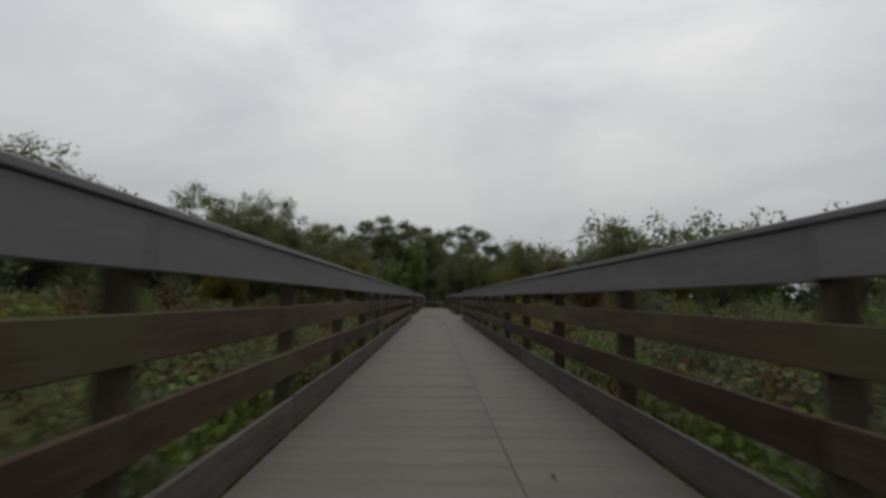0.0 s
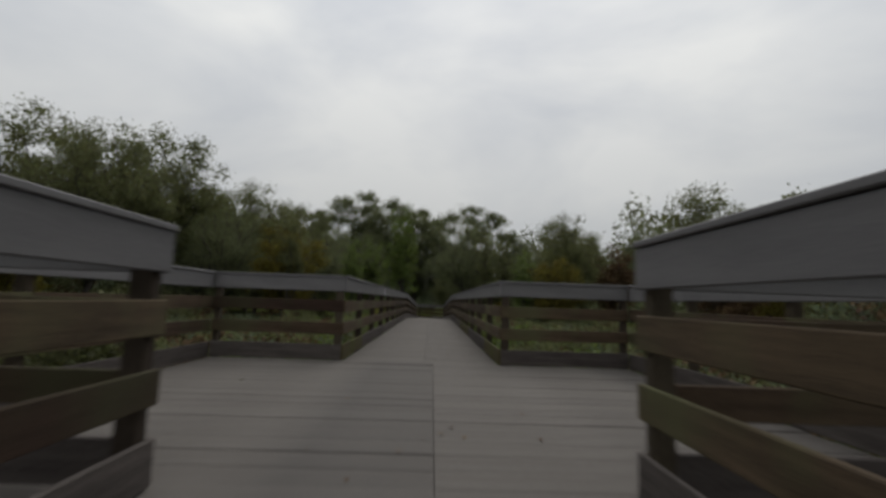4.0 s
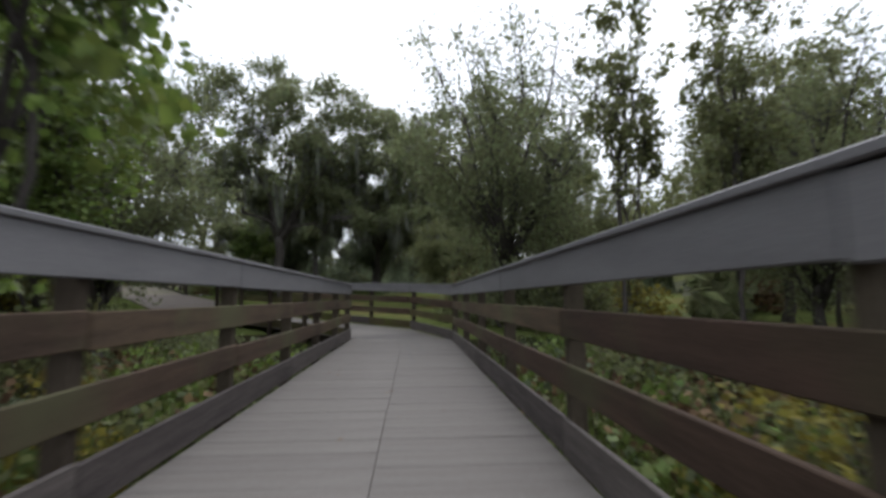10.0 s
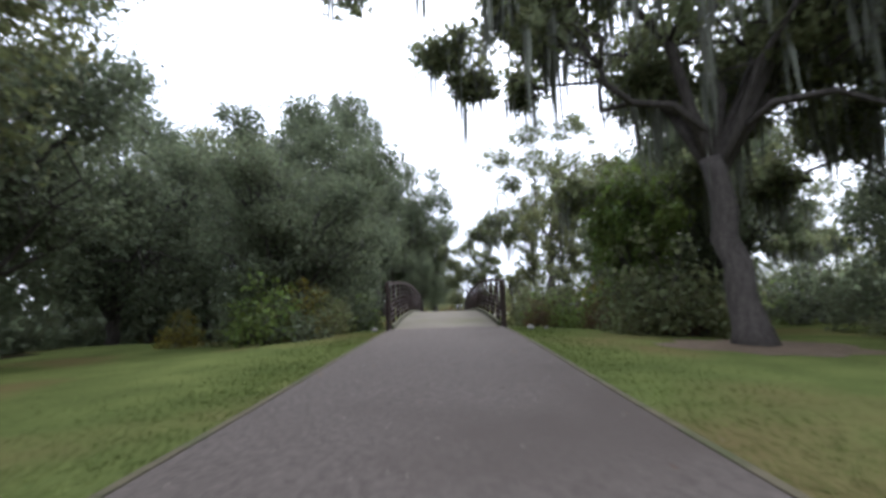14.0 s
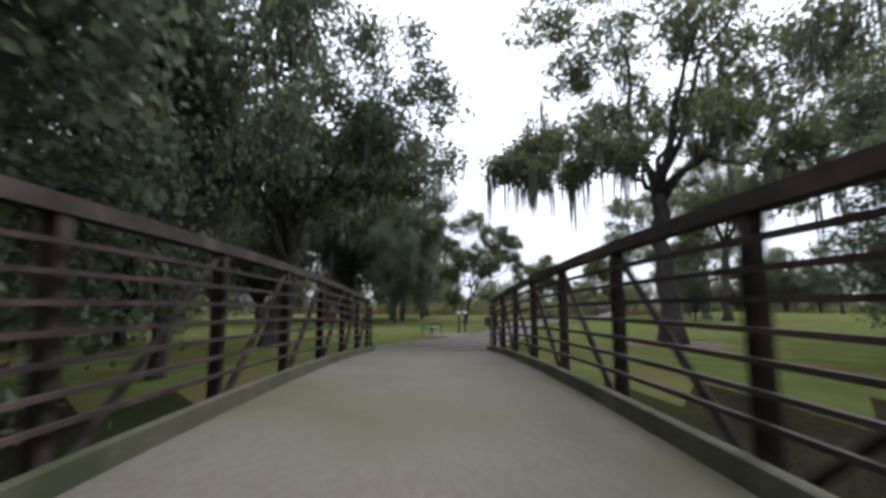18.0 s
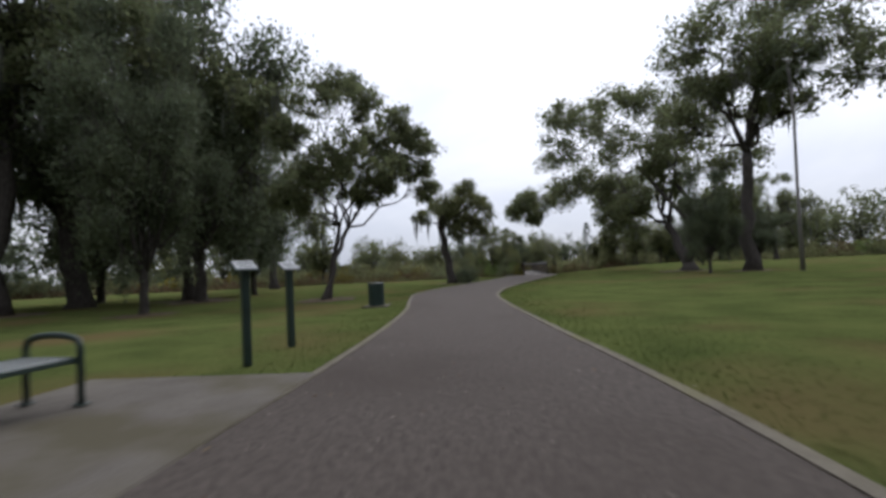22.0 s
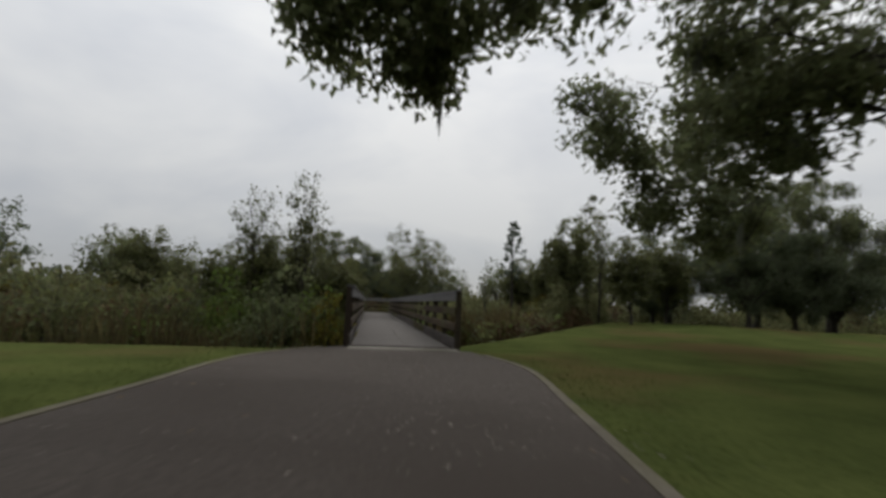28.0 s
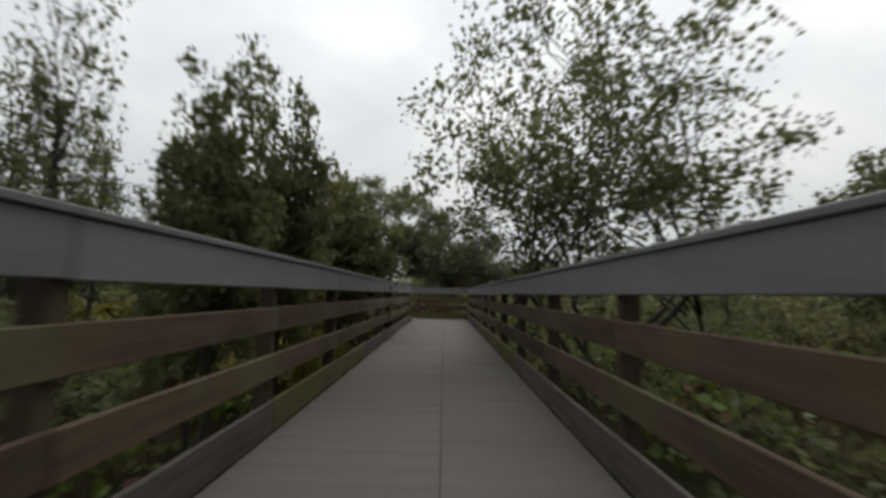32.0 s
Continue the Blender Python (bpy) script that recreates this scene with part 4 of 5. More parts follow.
# dense dark trees on the creek bank
bank_a = grow("oak_tree", "dense dark-green oak on the creek bank", "tree", at(-27.6, 106.6, 0, 1.0, 1.05), 21, 12, 0.28, 2.2, (0, 0, 6.4), (4.6, 4.6, 5.6), 15, 8, 0.125, 112, 1.05, M_leaf_dark, (0.2, 0), low=0.5, group="creek bank trees",
              lobes=((1.8, -1.2, 11.0, 1.4), (-1.6, 1.4, 11.6, 1.3), (3.2, 1.6, 9.2, 1.4), (-3.4, -1.0, 8.6, 1.5), (0.6, -3.4, 7.0, 1.5), (3.6, -2.2, 5.2, 1.4)), fine=True)
for x, y, turn, k, kz in ((-23.6, 102.9, 100, 0.8, 0.72), (-33.6, 112.0, 50, 1.1, 1.36), (-36.8, 117.8, 130, 0.9, 1.5), (-31.0, 110.4, 250, 0.8, 1.32), (-29.5, 204.0, 40, 0.62, 0.7), (-32.7, 167.6, 10, 0.4, 0.56), (-50.5, 121.0, 20, 1.1, 1.1), (-33.0, 100.0, 200, 1.1, 1.02), (-22.5, 94.0, 120, 0.8, 0.9), (-43.5, 105.0, 10, 1.25, 1.35), (-28.0, 92.0, 60, 1.0, 1.1),
                          (-11.2, 115.5, 60, 0.8, 0.9), (-14.5, 119.5, 330, 0.75, 0.9), (-3.0, 119.0, 160, 0.9, 0.95), (-20.5, 130.5, 45, 0.62, 0.66), (-54.6, 144.8, 75, 0.62, 1.0), (-60.0, 151.8, 200, 1.28, 1.66), (-63.0, 158.5, 300, 0.8, 0.9), (-72.0, 140.5, 40, 1.3, 1.25), (-78.0, 134.0, 160, 1.3, 1.2), (-84.0, 141.5, 250, 1.4, 1.3), (-73.5, 154.0, 90, 1.1, 1.2)):
    again(bank_a, at(x, y, turn, k, kz))

# the tree with two stems, and the leaning one hung with moss
grow("park_tree", "two-stemmed tree with an open crown beside the path", "tree", at(-50.9, 151.3), 31, 10, 0.2, 3.6, (1.2, 0.6, 7.0), (2.6, 2.6, 2.6), 4, 4, 0.13, 92, 0.62, M_leaf_oak, (0.9, 0.4), 8, 0.6, stems=2, dense=1.3,
     lobes=((-0.8, 0.6, 10.4, 1.5), (2.0, 0.2, 9.4, 1.2), (2.4, 6.0, 8.6, 1.2), (2.4, 7.0, 6.1, 0.9), (2.2, 2.6, 6.9, 1.0), (1.3, -0.3, 7.3, 1.1), (-1.5, 1.4, 6.8, 1.3), (1.8, 4.0, 9.8, 1.0), (-1.1, -0.9, 8.0, 1.3), (-2.2, 0.2, 5.4, 1.1), (1.9, 4.6, 7.6, 0.9), (-1.2, -0.6, 4.9, 0.9), (0.3, -1.0, 5.9, 0.9), (0.9, 2.2, 5.2, 0.8), (0.4, 1.6, 11.2, 1.2), (1.6, 2.8, 8.4, 1.0), (2.2, 4.8, 8.9, 1.0), (2.3, 5.6, 7.2, 1.0), (1.6, 3.4, 6.0, 0.8)))
grow("leaning_tree", "leaning mossy tree with a thick bare trunk and lopsided crown", "tree", at(-50.6, 166.7), 32, 8.6, 0.34, 4.8, (0.3, 0.3, 6.4), (2.4, 2.4, 1.6), 4, 5, 0.095, 110, 0.62, M_leaf_olive, (-0.85, 0), 30, 1.7, low=0.1, dense=1.25,
     lobes=((1.2, 0.5, 6.9, 1.4), (-0.9, 0.7, 6.4, 1.1), (1.8, 0.2, 4.9, 1.1), (0.2, 0.3, 4.8, 0.8), (-2.0, -0.8, 5.4, 0.8), (1.2, 0.6, 7.8, 0.9), (2.2, 1.9, 6.2, 1.0), (0.6, -1.6, 6.0, 1.0), (-0.6, 2.0, 5.6, 0.9), (2.0, 0.5, 4.0, 0.9), (2.4, 1.3, 5.0, 1.0), (1.0, -0.7, 4.1, 0.8), (2.3, -0.4, 6.4, 0.9)))

# woods along the first boardwalk
wood_a = grow("broadleaf_tree", "dense broadleaf tree at the marsh edge", "tree", at(-13.8, 86.0), 41, 13, 0.2, 3.2, (0, 0, 7.2), (4.0, 4.0, 5.6), 16, 7, 0.13, 125, 1.0, M_leaf_olive, low=0.5, group="marsh edge trees")
wood_b = grow("broadleaf_tree", "round-crowned green tree behind the boardwalk bend", "tree", at(3.8, 88.8, 0, 1.08, 1.10), 42, 11.5, 0.2, 2.6, (0, 0, 6.6), (4.2, 4.2, 5.2), 20, 8, 0.095, 74, 0.85, M_leaf_oak, low=0.5, group="marsh edge trees")
wood_c = grow("broadleaf_tree", "small tree turning yellow at the marsh edge", "tree", at(-10.5, 70.5), 45, 8, 0.13, 2.0, (0, 0, 4.6), (2.8, 2.8, 3.4), 14, 6, 0.125, 95, 0.7, M_leaf_yellow, low=0.6, group="marsh edge trees")
wood_d = grow("broadleaf_tree", "small tree with reddish-brown leaves at the marsh edge", "tree", at(-12.5, 80.5), 46, 8, 0.13, 2.0, (0, 0, 4.6), (2.8, 2.8, 3.4), 14, 6, 0.125, 95, 0.7, M_leaf_brown, low=0.6, group="marsh edge trees")
for x, y, turn, k, src in ((9.5, 72.0, 30, 0.8, wood_c), (17.0, 80.0, 90, 1.0, wood_d), (-19.0, 58.0, 10, 0.85, wood_c), (21.0, 66.0, 200, 0.85, wood_c), (-11.5, 86.5, 120, 0.75, wood_c), (14.5, 60.0, 60, 0.7, wood_d), (30.0, 74.0, 10, 1.1, wood_c), (27.0, 81.0, 70, 1.14, wood_a), (27.0, 59.0, 20, 0.72, wood_b), (35.0, 66.0, 140, 0.85, wood_a), (33.0, 52.0, 300, 0.7, wood_b)):
    again(src, at(x, y, turn, k))
slim_a = grow("slender_tree", "slender tree with large bright-green leaves close to the railing", "tree", at(-3.1, 75.2, 0, 1.0, 0.94), 43, 11.5, 0.075, 7.0, (0.5, 0, 6.4), (1.5, 1.5, 4.9), 20, 6, 0.10, 40, 0.45, M_leaf_green, (0.7, 0), low=0.85, group="slender trees", fine=True)
slim_b = grow("slender_tree", "thin wispy tree with sparse leaves", "tree", at(5.0, 82.4), 44, 10, 0.055, 6.5, (0.2, 0, 6.6), (1.2, 1.2, 3.8), 12, 4, 0.10, 40, 0.34, M_leaf_olive, (0.3, 0.1), low=0.8, group="slender trees", fine=True)
for x, y, turn, k, kz, src in ((-21.0, 72.0, 10, 1.25, 1.22, wood_a), (-27.5, 71.0, 80, 1.3, 1.24, wood_a), (-31.0, 52.0, 150, 1.25, 1.1, wood_a), (-35.0, 43.0, 220, 1.2, 1.0, wood_a), (-15.0, 71.0, 300, 0.8, 0.8, wood_b),
                               (-20.0, 65.0, 40, 0.95, 0.98, wood_a), (-15.5, 78.5, 120, 0.95, 1.0, wood_a), (-18.5, 91.5, 260, 0.95, 1.08, wood_a), (2.6, 99.0, 60, 0.7, 0.42, wood_a), (-9.8, 78.0, 310, 0.8, 0.8, wood_b),
                               (-7.4, 84.0, 190, 0.72, 0.8, wood_b), (9.5, 82.0, 60, 0.7, 0.72, wood_b), (12.0, 77.0, 100, 0.75, 0.82, wood_a), (14.0, 88.0, 10, 0.9, 0.9, wood_a), (9.0, 95.0, 210, 0.7, 0.55, wood_a),
                               (19.0, 96.0, 330, 1.0, 0.95, wood_a), (24.5, 88.0, 45, 1.05, 1.12, wood_b), (-38.0, 62.0, 70, 1.2, 1.1, wood_a), (-24.0, 86.0, 180, 1.2, 1.1, wood_a),
                               (6.8, 80.8, 40, 0.85, 0.92, slim_b), (-5.6, 72.0, 140, 0.7, 0.62, slim_a), (-5.0, 80.0, 200, 0.9, 0.75, slim_a), (7.8, 74.6, 110, 0.8, 0.62, slim_a), (12.5, 84.5, 200, 1.0, 1.0, slim_b), (-9.5, 68.0, 20, 0.9, 0.8, slim_b)):
    again(src, at(x, y, turn, k, kz))

# saplings and trees beside the second boardwalk
grow("willow_tree", "open multi-stemmed tree with small sparse leaves", "tree", at(-50.6, 207.4, 0, 0.96, 0.9), 51, 10, 0.15, 2.6, (-0.6, -0.2, 5.0), (3.5, 3.5, 3.9), 26, 7, 0.085, 46, 0.5, M_leaf_olive, stems=5, low=0.6, group="boardwalk saplings", fine=True)
sapling = grow("sapling", "thin sapling with narrow leaves beside the path", "tree", at(-54.2, 189.2, 0, 1.15, 1.12), 52, 5.6, 0.045, 3.6, (0, 0, 3.4), (0.85, 0.85, 2.5), 16, 4, 0.066, 15, 0.25, M_leaf_olive, low=0.85, group="boardwalk saplings", fine=True)
thick = grow("young_tree", "bushy young tree beside the boardwalk", "tree", at(-54.65, 202.55, 0, 0.42, 0.66), 53, 6.5, 0.08, 3.0, (0, 0, 3.7), (1.5, 1.5, 2.9), 18, 6, 0.105, 44, 0.38, M_leaf_olive, low=0.8, group="boardwalk saplings", fine=True)
for x, y, turn, k, kz, src in ((-52.2, 189.0, 60, 1.1, 1.22, sapling), (-64.4, 208.8, 120, 1.2, 1.3, sapling), (-65.8, 205.7, 30, 1.0, 1.02, sapling), (-61.0, 204.6, 90, 1.0, 1.15, sapling), (-68.5, 200.0, 200, 1.3, 1.05, sapling), (-64.0, 207.0, 80, 0.9, 0.72, thick), (-56.6, 209.4, 150, 0.95, 0.72, thick),
                               (-55.0, 204.1, 200, 0.45, 0.74, thick), (-55.5, 203.2, 100, 0.45, 0.58, thick), (-57.2, 207.6, 100, 0.7, 0.5, thick), (-76.0, 183.0, 40, 1.5, 1.12, thick), (-53.4, 189.8, 40, 0.95, 0.66, thick), (-51.6, 190.4, 170, 0.75, 0.56, thick), (-56.6, 191.6, 300, 1.0, 0.6, thick), (-40.5, 203.5, 10, 1.2, 1.15, thick), (-37.2, 202.0, 90, 1.0, 0.85, thick), (-38.8, 206.5, 20, 1.25, 1.3, sapling), (-34.0, 205.0, 300, 1.3, 0.9, thick),
                               (-66.5, 199.0, 20, 1.2, 0.9, thick), (-63.0, 213.0, 250, 1.0, 1.15, sapling), (-46.0, 217.0, 40, 0.9, 0.9, sapling), (-43.0, 213.5, 60, 1.3, 0.95, thick), (-57.2, 202.8, 10, 0.75, 1.1, sapling), (-37.6, 208.0, 10, 1.5, 1.6, sapling), (-41.2, 208.0, 70, 1.0, 1.0, thick), (-57.2, 209.8, 300, 0.7, 0.75, thick)):
    again(src, at(x, y, turn, k, kz))
grow("tapering_tree", "tall tapering tree with loose thin branch tips beyond the lawn", "tree", at(-36.0, 218.2, 0, 1.05), 55, 12, 0.15, 5.0, (0, 0, 4.0), (2.6, 2.6, 3.2), 12, 6, 0.11, 44, 0.5, M_leaf_olive, low=0.7,
     lobes=((0.1, 0, 11.9, 0.35), (-0.2, 0.2, 11.0, 0.6), (0.5, -0.3, 10.0, 0.8), (-0.9, 0.1, 9.2, 0.8), (0.9, 0.6, 8.4, 0.9), (-1.2, -0.8, 7.6, 1.0), (1.7, -0.5, 7.0, 1.0), (-2.1, 0.9, 6.2, 1.1), (2.4, 0.8, 5.4, 1.1), (-2.6, -0.6, 4.6, 1.2)), dense=0.75, fine=True)
for x, y, turn, k, kz in ((-30.5, 214.0, 20, 0.7, 0.62), (-25.5, 206.0, 120, 0.6, 0.5), (-33.0, 210.5, 220, 0.5, 0.42), (-21.5, 208.5, 300, 0.75, 0.6)):
    again(bank_a, at(x, y, turn, k, kz))
again(oak_a, at(-65.0, 231.0, 30, 0.66, 0.6))
again(bank_a, at(-71.5, 228.0, 70, 0.8, 0.7))
again(bank_a, at(-59.5, 233.0, 10, 0.8, 0.66))


def pine(m, seed):
    rng = np.random.default_rng(seed)
    t = thing("pine_sapling", m, "narrow young pine with grey-green needles", "tree")
    geos, ends = [tube_geo([(0, 0, -0.3), (0.05, 0, 2.2), (0, 0.05, 4.6), (0.03, 0, 7.3)], [0.09, 0.07, 0.045, 0.012], 8)], []
    for k in range(44):
        z = 3.4 + 3.8 * (k // 4 / 10) + rng.normal() * 0.07
        a, l = k * 1.72 + rng.random(), (0.16 + 0.62 * math.sin(min(1.0, (7.6 - z) / 3.2) * 1.9)) * (0.45 + 0.7 * rng.random())
        e = np.array([math.cos(a) * l, math.sin(a) * l, z + 0.12 + 0.45 * l])
        geos.append(tube_geo([(0, 0, z), e * [0.5, 0.5, 1] - [0, 0, 0.12], e], [0.014, 0.01, 0.005], 4))
        ends += [e, e * [0.75, 0.75, 1] - [0, 0, 0.1]]
    part("trunk", mesh_from("trunk", *merge(geos), M_bark, True), t)
    part("crown", quads_mesh("crown", leaves_at(ends, [0.16] * len(ends), 11, 0.15, rng, 0.8, -0.9), M_needle), t)


pine(at(-44.1, 206.1, 0, 1.02), 61)


def palm(m, seed, h):
    rng = np.random.default_rng(seed)
    t = thing("cabbage_palm", m, "tall cabbage palm with a thin bare trunk", "tree")
    part("trunk", mesh_from("trunk", *tube_geo([(0, 0, -0.3), (0.1, 0.1, h * 0.4), (0.2, 0, h * 0.75), (0.15, 0.1, h)], [0.14, 0.085, 0.075, 0.10], 9), M_palm, True), t)
    fr = []
    for k in range(34):
        a, el = k * 2.4, 1.2 - 2.0 * k / 34
        d = np.array([math.cos(a) * math.cos(el), math.sin(a) * math.cos(el), math.sin(el)])
        side = np.array([-math.sin(a), math.cos(a), 0])
        b, tip = np.array([0.15, 0.1, h]) + d * 0.8, None
        for j in range(7):
            q = (j - 3) / 3
            tip = b + (d + side * q * 0.8) * 1.3 - np.array([0, 0, 0.35 + 0.2 * abs(q)])
            fr.append([b, b + (tip - b) * 0.5 + side * 0.06, tip, b + (tip - b) * 0.5 - side * 0.06])
    part("crown", quads_mesh("crown", fr, M_leaf_dark), t)


palm(at(-28.0, 166.6), 62, 12.8)


def shrub(seed, mat, h, r, leaf, per, n):
    """A many-stemmed shrub, to be copied about."""
    rng = np.random.default_rng(seed)
    s = thing("shrub", Matrix.Translation((0, 0, 0)), "tangled low marsh shrub with thin stems", "shrub")
    geos, ends = [], []
    for k in range(n):
        a = k * 2.399
        f = math.sqrt((k + 0.5) / n)
        e = np.array([math.cos(a) * r * f, math.sin(a) * r * f, h * (1 - 0.55 * f * f) * (0.45 + 0.55 * rng.random())])
        geos.append(tube_geo(curve_to((rng.normal() * 0.12, rng.normal() * 0.12, -0.2), e, 0.12, rng, 4), np.linspace(0.03, 0.008, 4), 3))
        ends += [e, e * [0.8, 0.8, 0.62], e * [1.0, 1.0, 0.35]]
    part("branchwork", mesh_from("branchwork", *merge(geos), M_bark), s)
    q = np.concatenate([leaves_at(ends, [0.2 * r + 0.14] * len(ends), per, leaf, rng, 0.9), leaves_at(ends, [0.2 * r] * len(ends), per // 5, leaf * 1.6, rng, 0.9)])
    part("foliage", quads_mesh("foliage", q, mat), s)
    return s


KINDS = [(M_leaf_olive, "olive-green shrub on marshy ground"), (M_leaf_green, "bright green shrub with broad leaves"), (M_leaf_yellow, "shrub with yellowing autumn leaves"), (M_leaf_brown, "brown dried shrub on marshy ground"), (M_leaf_dark, "dark evergreen shrub with dense leaves"), (M_leaf_oak, "bushy green shrub with small leaves")]
shrubs = []
for i, (mt, lb) in enumerate(KINDS):
    s = shrub(70 + i, mt, 2.6, 1.5, 0.115, 24, 20)
    tagged(s, lb, "shrub", "marsh shrubs")
    shrubs.append(s)
rs = random.Random(5)
first = [True] * len(shrubs)


def put_shrub(i, x, y, k, kz):
    m = at(x, y, rs.uniform(0, 360), k, kz, 0.1)
    side = (Vector((x, y, 0)) - GATE).dot(R2)
    if 1.5 < side < 14 and -12 < wild(x, y) < 2.4:      # the mown side stays clear
        return
    if first[i]:
        shrubs[i].matrix_world = m
        first[i] = False
    else:
        again(shrubs[i], m)


def scatter(n, xr, yr, ks, weights, ok):
    made = 0
    while made < n:
        x, y = rs.uniform(*xr), rs.uniform(*yr)
        if not ok(x, y):
            continue
        k = rs.uniform(*ks)
        put_shrub(rs.choices(range(6), weights)[0], x, y, k, k * rs.uniform(0.8, 1.25))
        made += 1


# each side of the first boardwalk
mix = (4, 2, 2, 4, 2, 3)
scatter(26, (-5.2, -2.6), (17, 74), (0.38, 0.6), mix, lambda x, y: not (39.5 < y < 46.5))
scatter(26, (2.6, 5.2), (17, 74), (0.38, 0.6), mix, lambda x, y: not (39.5 < y < 46.5))
scatter(30, (-17, -5.5), (16, 80), (0.5, 0.95), mix, lambda x, y: True)
scatter(30, (5.5, 17), (16, 80), (0.5, 0.95), mix, lambda x, y: True)
scatter(22, (-38, -16), (30, 90), (0.8, 1.5), (4, 1, 2, 2, 3, 3), lambda x, y: True)
scatter(24, (16, 46), (35, 110), (0.8, 1.6), (4, 1, 2, 2, 3, 3), lambda x, y: True)
scatter(9, (-4.2, -2.7), (60, 83), (0.4, 0.62), (2, 6, 1, 0, 1, 3), lambda x, y: True)
scatter(9, (2.7, 4.4), (60, 84), (0.4, 0.65), (2, 6, 2, 1, 1, 3), lambda x, y: True)
grow("young_tree", "yellowing young tree on the creek bank", "tree", at(-12.7, 110.3, 0, 1.15, 1.3), 71, 5.2, 0.07, 1.7, (0, 0, 3.2), (1.9, 1.9, 2.2), 18, 6, 0.10, 40, 0.42, M_leaf_green, low=0.7, fine=True)
# behind the bend and round the creek
for u, v, i, k, kz in ((1.5, 3.6, 3, 0.45, 0.5), (3.0, 4.2, 5, 0.8, 1.1), (4.6, 3.6, 0, 0.7, 1.0), (6.2, 4.8, 5, 1.0, 1.35), (8.0, 4.4, 0, 0.9, 1.2), (5.0, 7.0, 1, 1.0, 1.2), (2.2, 6.2, 3, 0.6, 0.6),
                       (1.0, -4.2, 1, 0.5, 0.6), (0.2, -5.6, 2, 0.4, 0.5), (1.2, -7.2, 1, 0.6, 0.7), (0.4, -9.4, 2, 0.5, 0.55), (2.4, -3.8, 4, 0.8, 1.0)):
    q = BR0 + BD * u + BX * v
    put_shrub(i, q.x, q.y, k, kz)
for x, y, i, k, kz in ((3.7, 87.8, 5, 1.15, 1.5), (5.4, 88.0, 5, 1.1, 1.4), (2.9, 90.0, 0, 0.95, 1.3), (-4.3, 82.6, 5, 0.6, 0.6), (-5.4, 84.4, 0, 0.55, 0.55), (-3.6, 79.6, 1, 0.5, 0.6)):
    put_shrub(i, x, y, k, kz)
for x, y, k in ((-12.2, 109.4, 0.5), (-11.2, 109.0, 0.45), (-10.6, 110.2, 0.55), (-9.6, 110.6, 0.5)):
    put_shrub(3, x, y, k, k * 0.9)
for u, v, turn, k, kz in ((6.0, 5.4, 20, 1.0, 0.85), (8.6, 5.0, 130, 0.9, 0.95), (3.8, 7.6, 250, 1.1, 0.9)):
    q = BR0 + BD * u + BX * v
    again(slim_b, at(q.x, q.y, turn, k, kz))
scatter(12, (2.2, 9), (85, 97), (0.7, 1.2), (3, 3, 2, 1, 2, 3), lambda x, y: (x - 0.2) + (y - 86.5) * 0.9 > 4)
scatter(10, (-27, -19.5), (101, 112), (0.5, 0.9), (2, 3, 1, 0, 4, 3), lambda x, y: (Vector((x, y, 0)) - BR0).dot(BX) < -3.2)
scatter(14, (-17, -3), (106, 122), (0.7, 1.3), (4, 3, 1, 1, 3, 3), lambda x, y: (Vector((x, y, 0)) - BR0).dot(BX) > 3.0 and math.hypot(x + 8.9, y - 105.6) > 2.0)
# scrub beyond the lawn and along the second boardwalk
off = lambda x, y: abs((Vector((x, y, 0)) - GATE).dot(R2)) > 3.1 or (Vector((x, y, 0)) - GATE).dot(D2) > L2 + 2
scatter(34, (-72, -34), (187, 200), (0.45, 0.9), (4, 2, 3, 5, 1, 2), lambda x, y: off(x, y) and wild(x, y) > 3.2)
scatter(34, (-85, -28), (199, 232), (0.6, 1.15), (5, 2, 3, 3, 2, 2), lambda x, y: off(x, y) and wild(x, y) > 2)
scatter(20, (-105, -60), (172, 200), (0.5, 1.0), (5, 2, 4, 4, 2, 2), lambda x, y: (Vector((x, y, 0)) - GATE).dot(D2) > 3.0)
scatter(14, (-30, 10), (218, 235), (0.6, 1.2), (5, 2, 2, 3, 3, 3), lambda x, y: True)
for x, y, k in ((-49.4, 166.9, 0.62), (-49.9, 167.4, 0.6)):
    put_shrub(4, x, y, k, k * 1.25)
put_shrub(2, -55.5, 205.6, 0.5, 0.75)
put_shrub(2, -57.6, 209.7, 1.0, 1.95)
put_shrub(1, -50.8, 187.4, 0.7, 0.95)
put_shrub(2, -50.2, 186.6, 0.5, 0.7)
put_shrub(5, -57.0, 204.8, 0.6, 0.8)

for u, v, i, k, kz in ((4.0, -3.5, 5, 0.8, 1.1), (6.0, -5.2, 1, 0.9, 1.2), (5.0, -7.2, 0, 0.9, 1.1), (8.0, -3.8, 5, 0.85, 1.25), (9.5, -7.0, 1, 1.0, 1.25), (4.5, -9.8, 0, 0.9, 1.0), (7.0, -12.0, 5, 1.0, 1.0)):
    q = GATE + D2 * u + R2 * v
    put_shrub(i, q.x, q.y, k, kz)

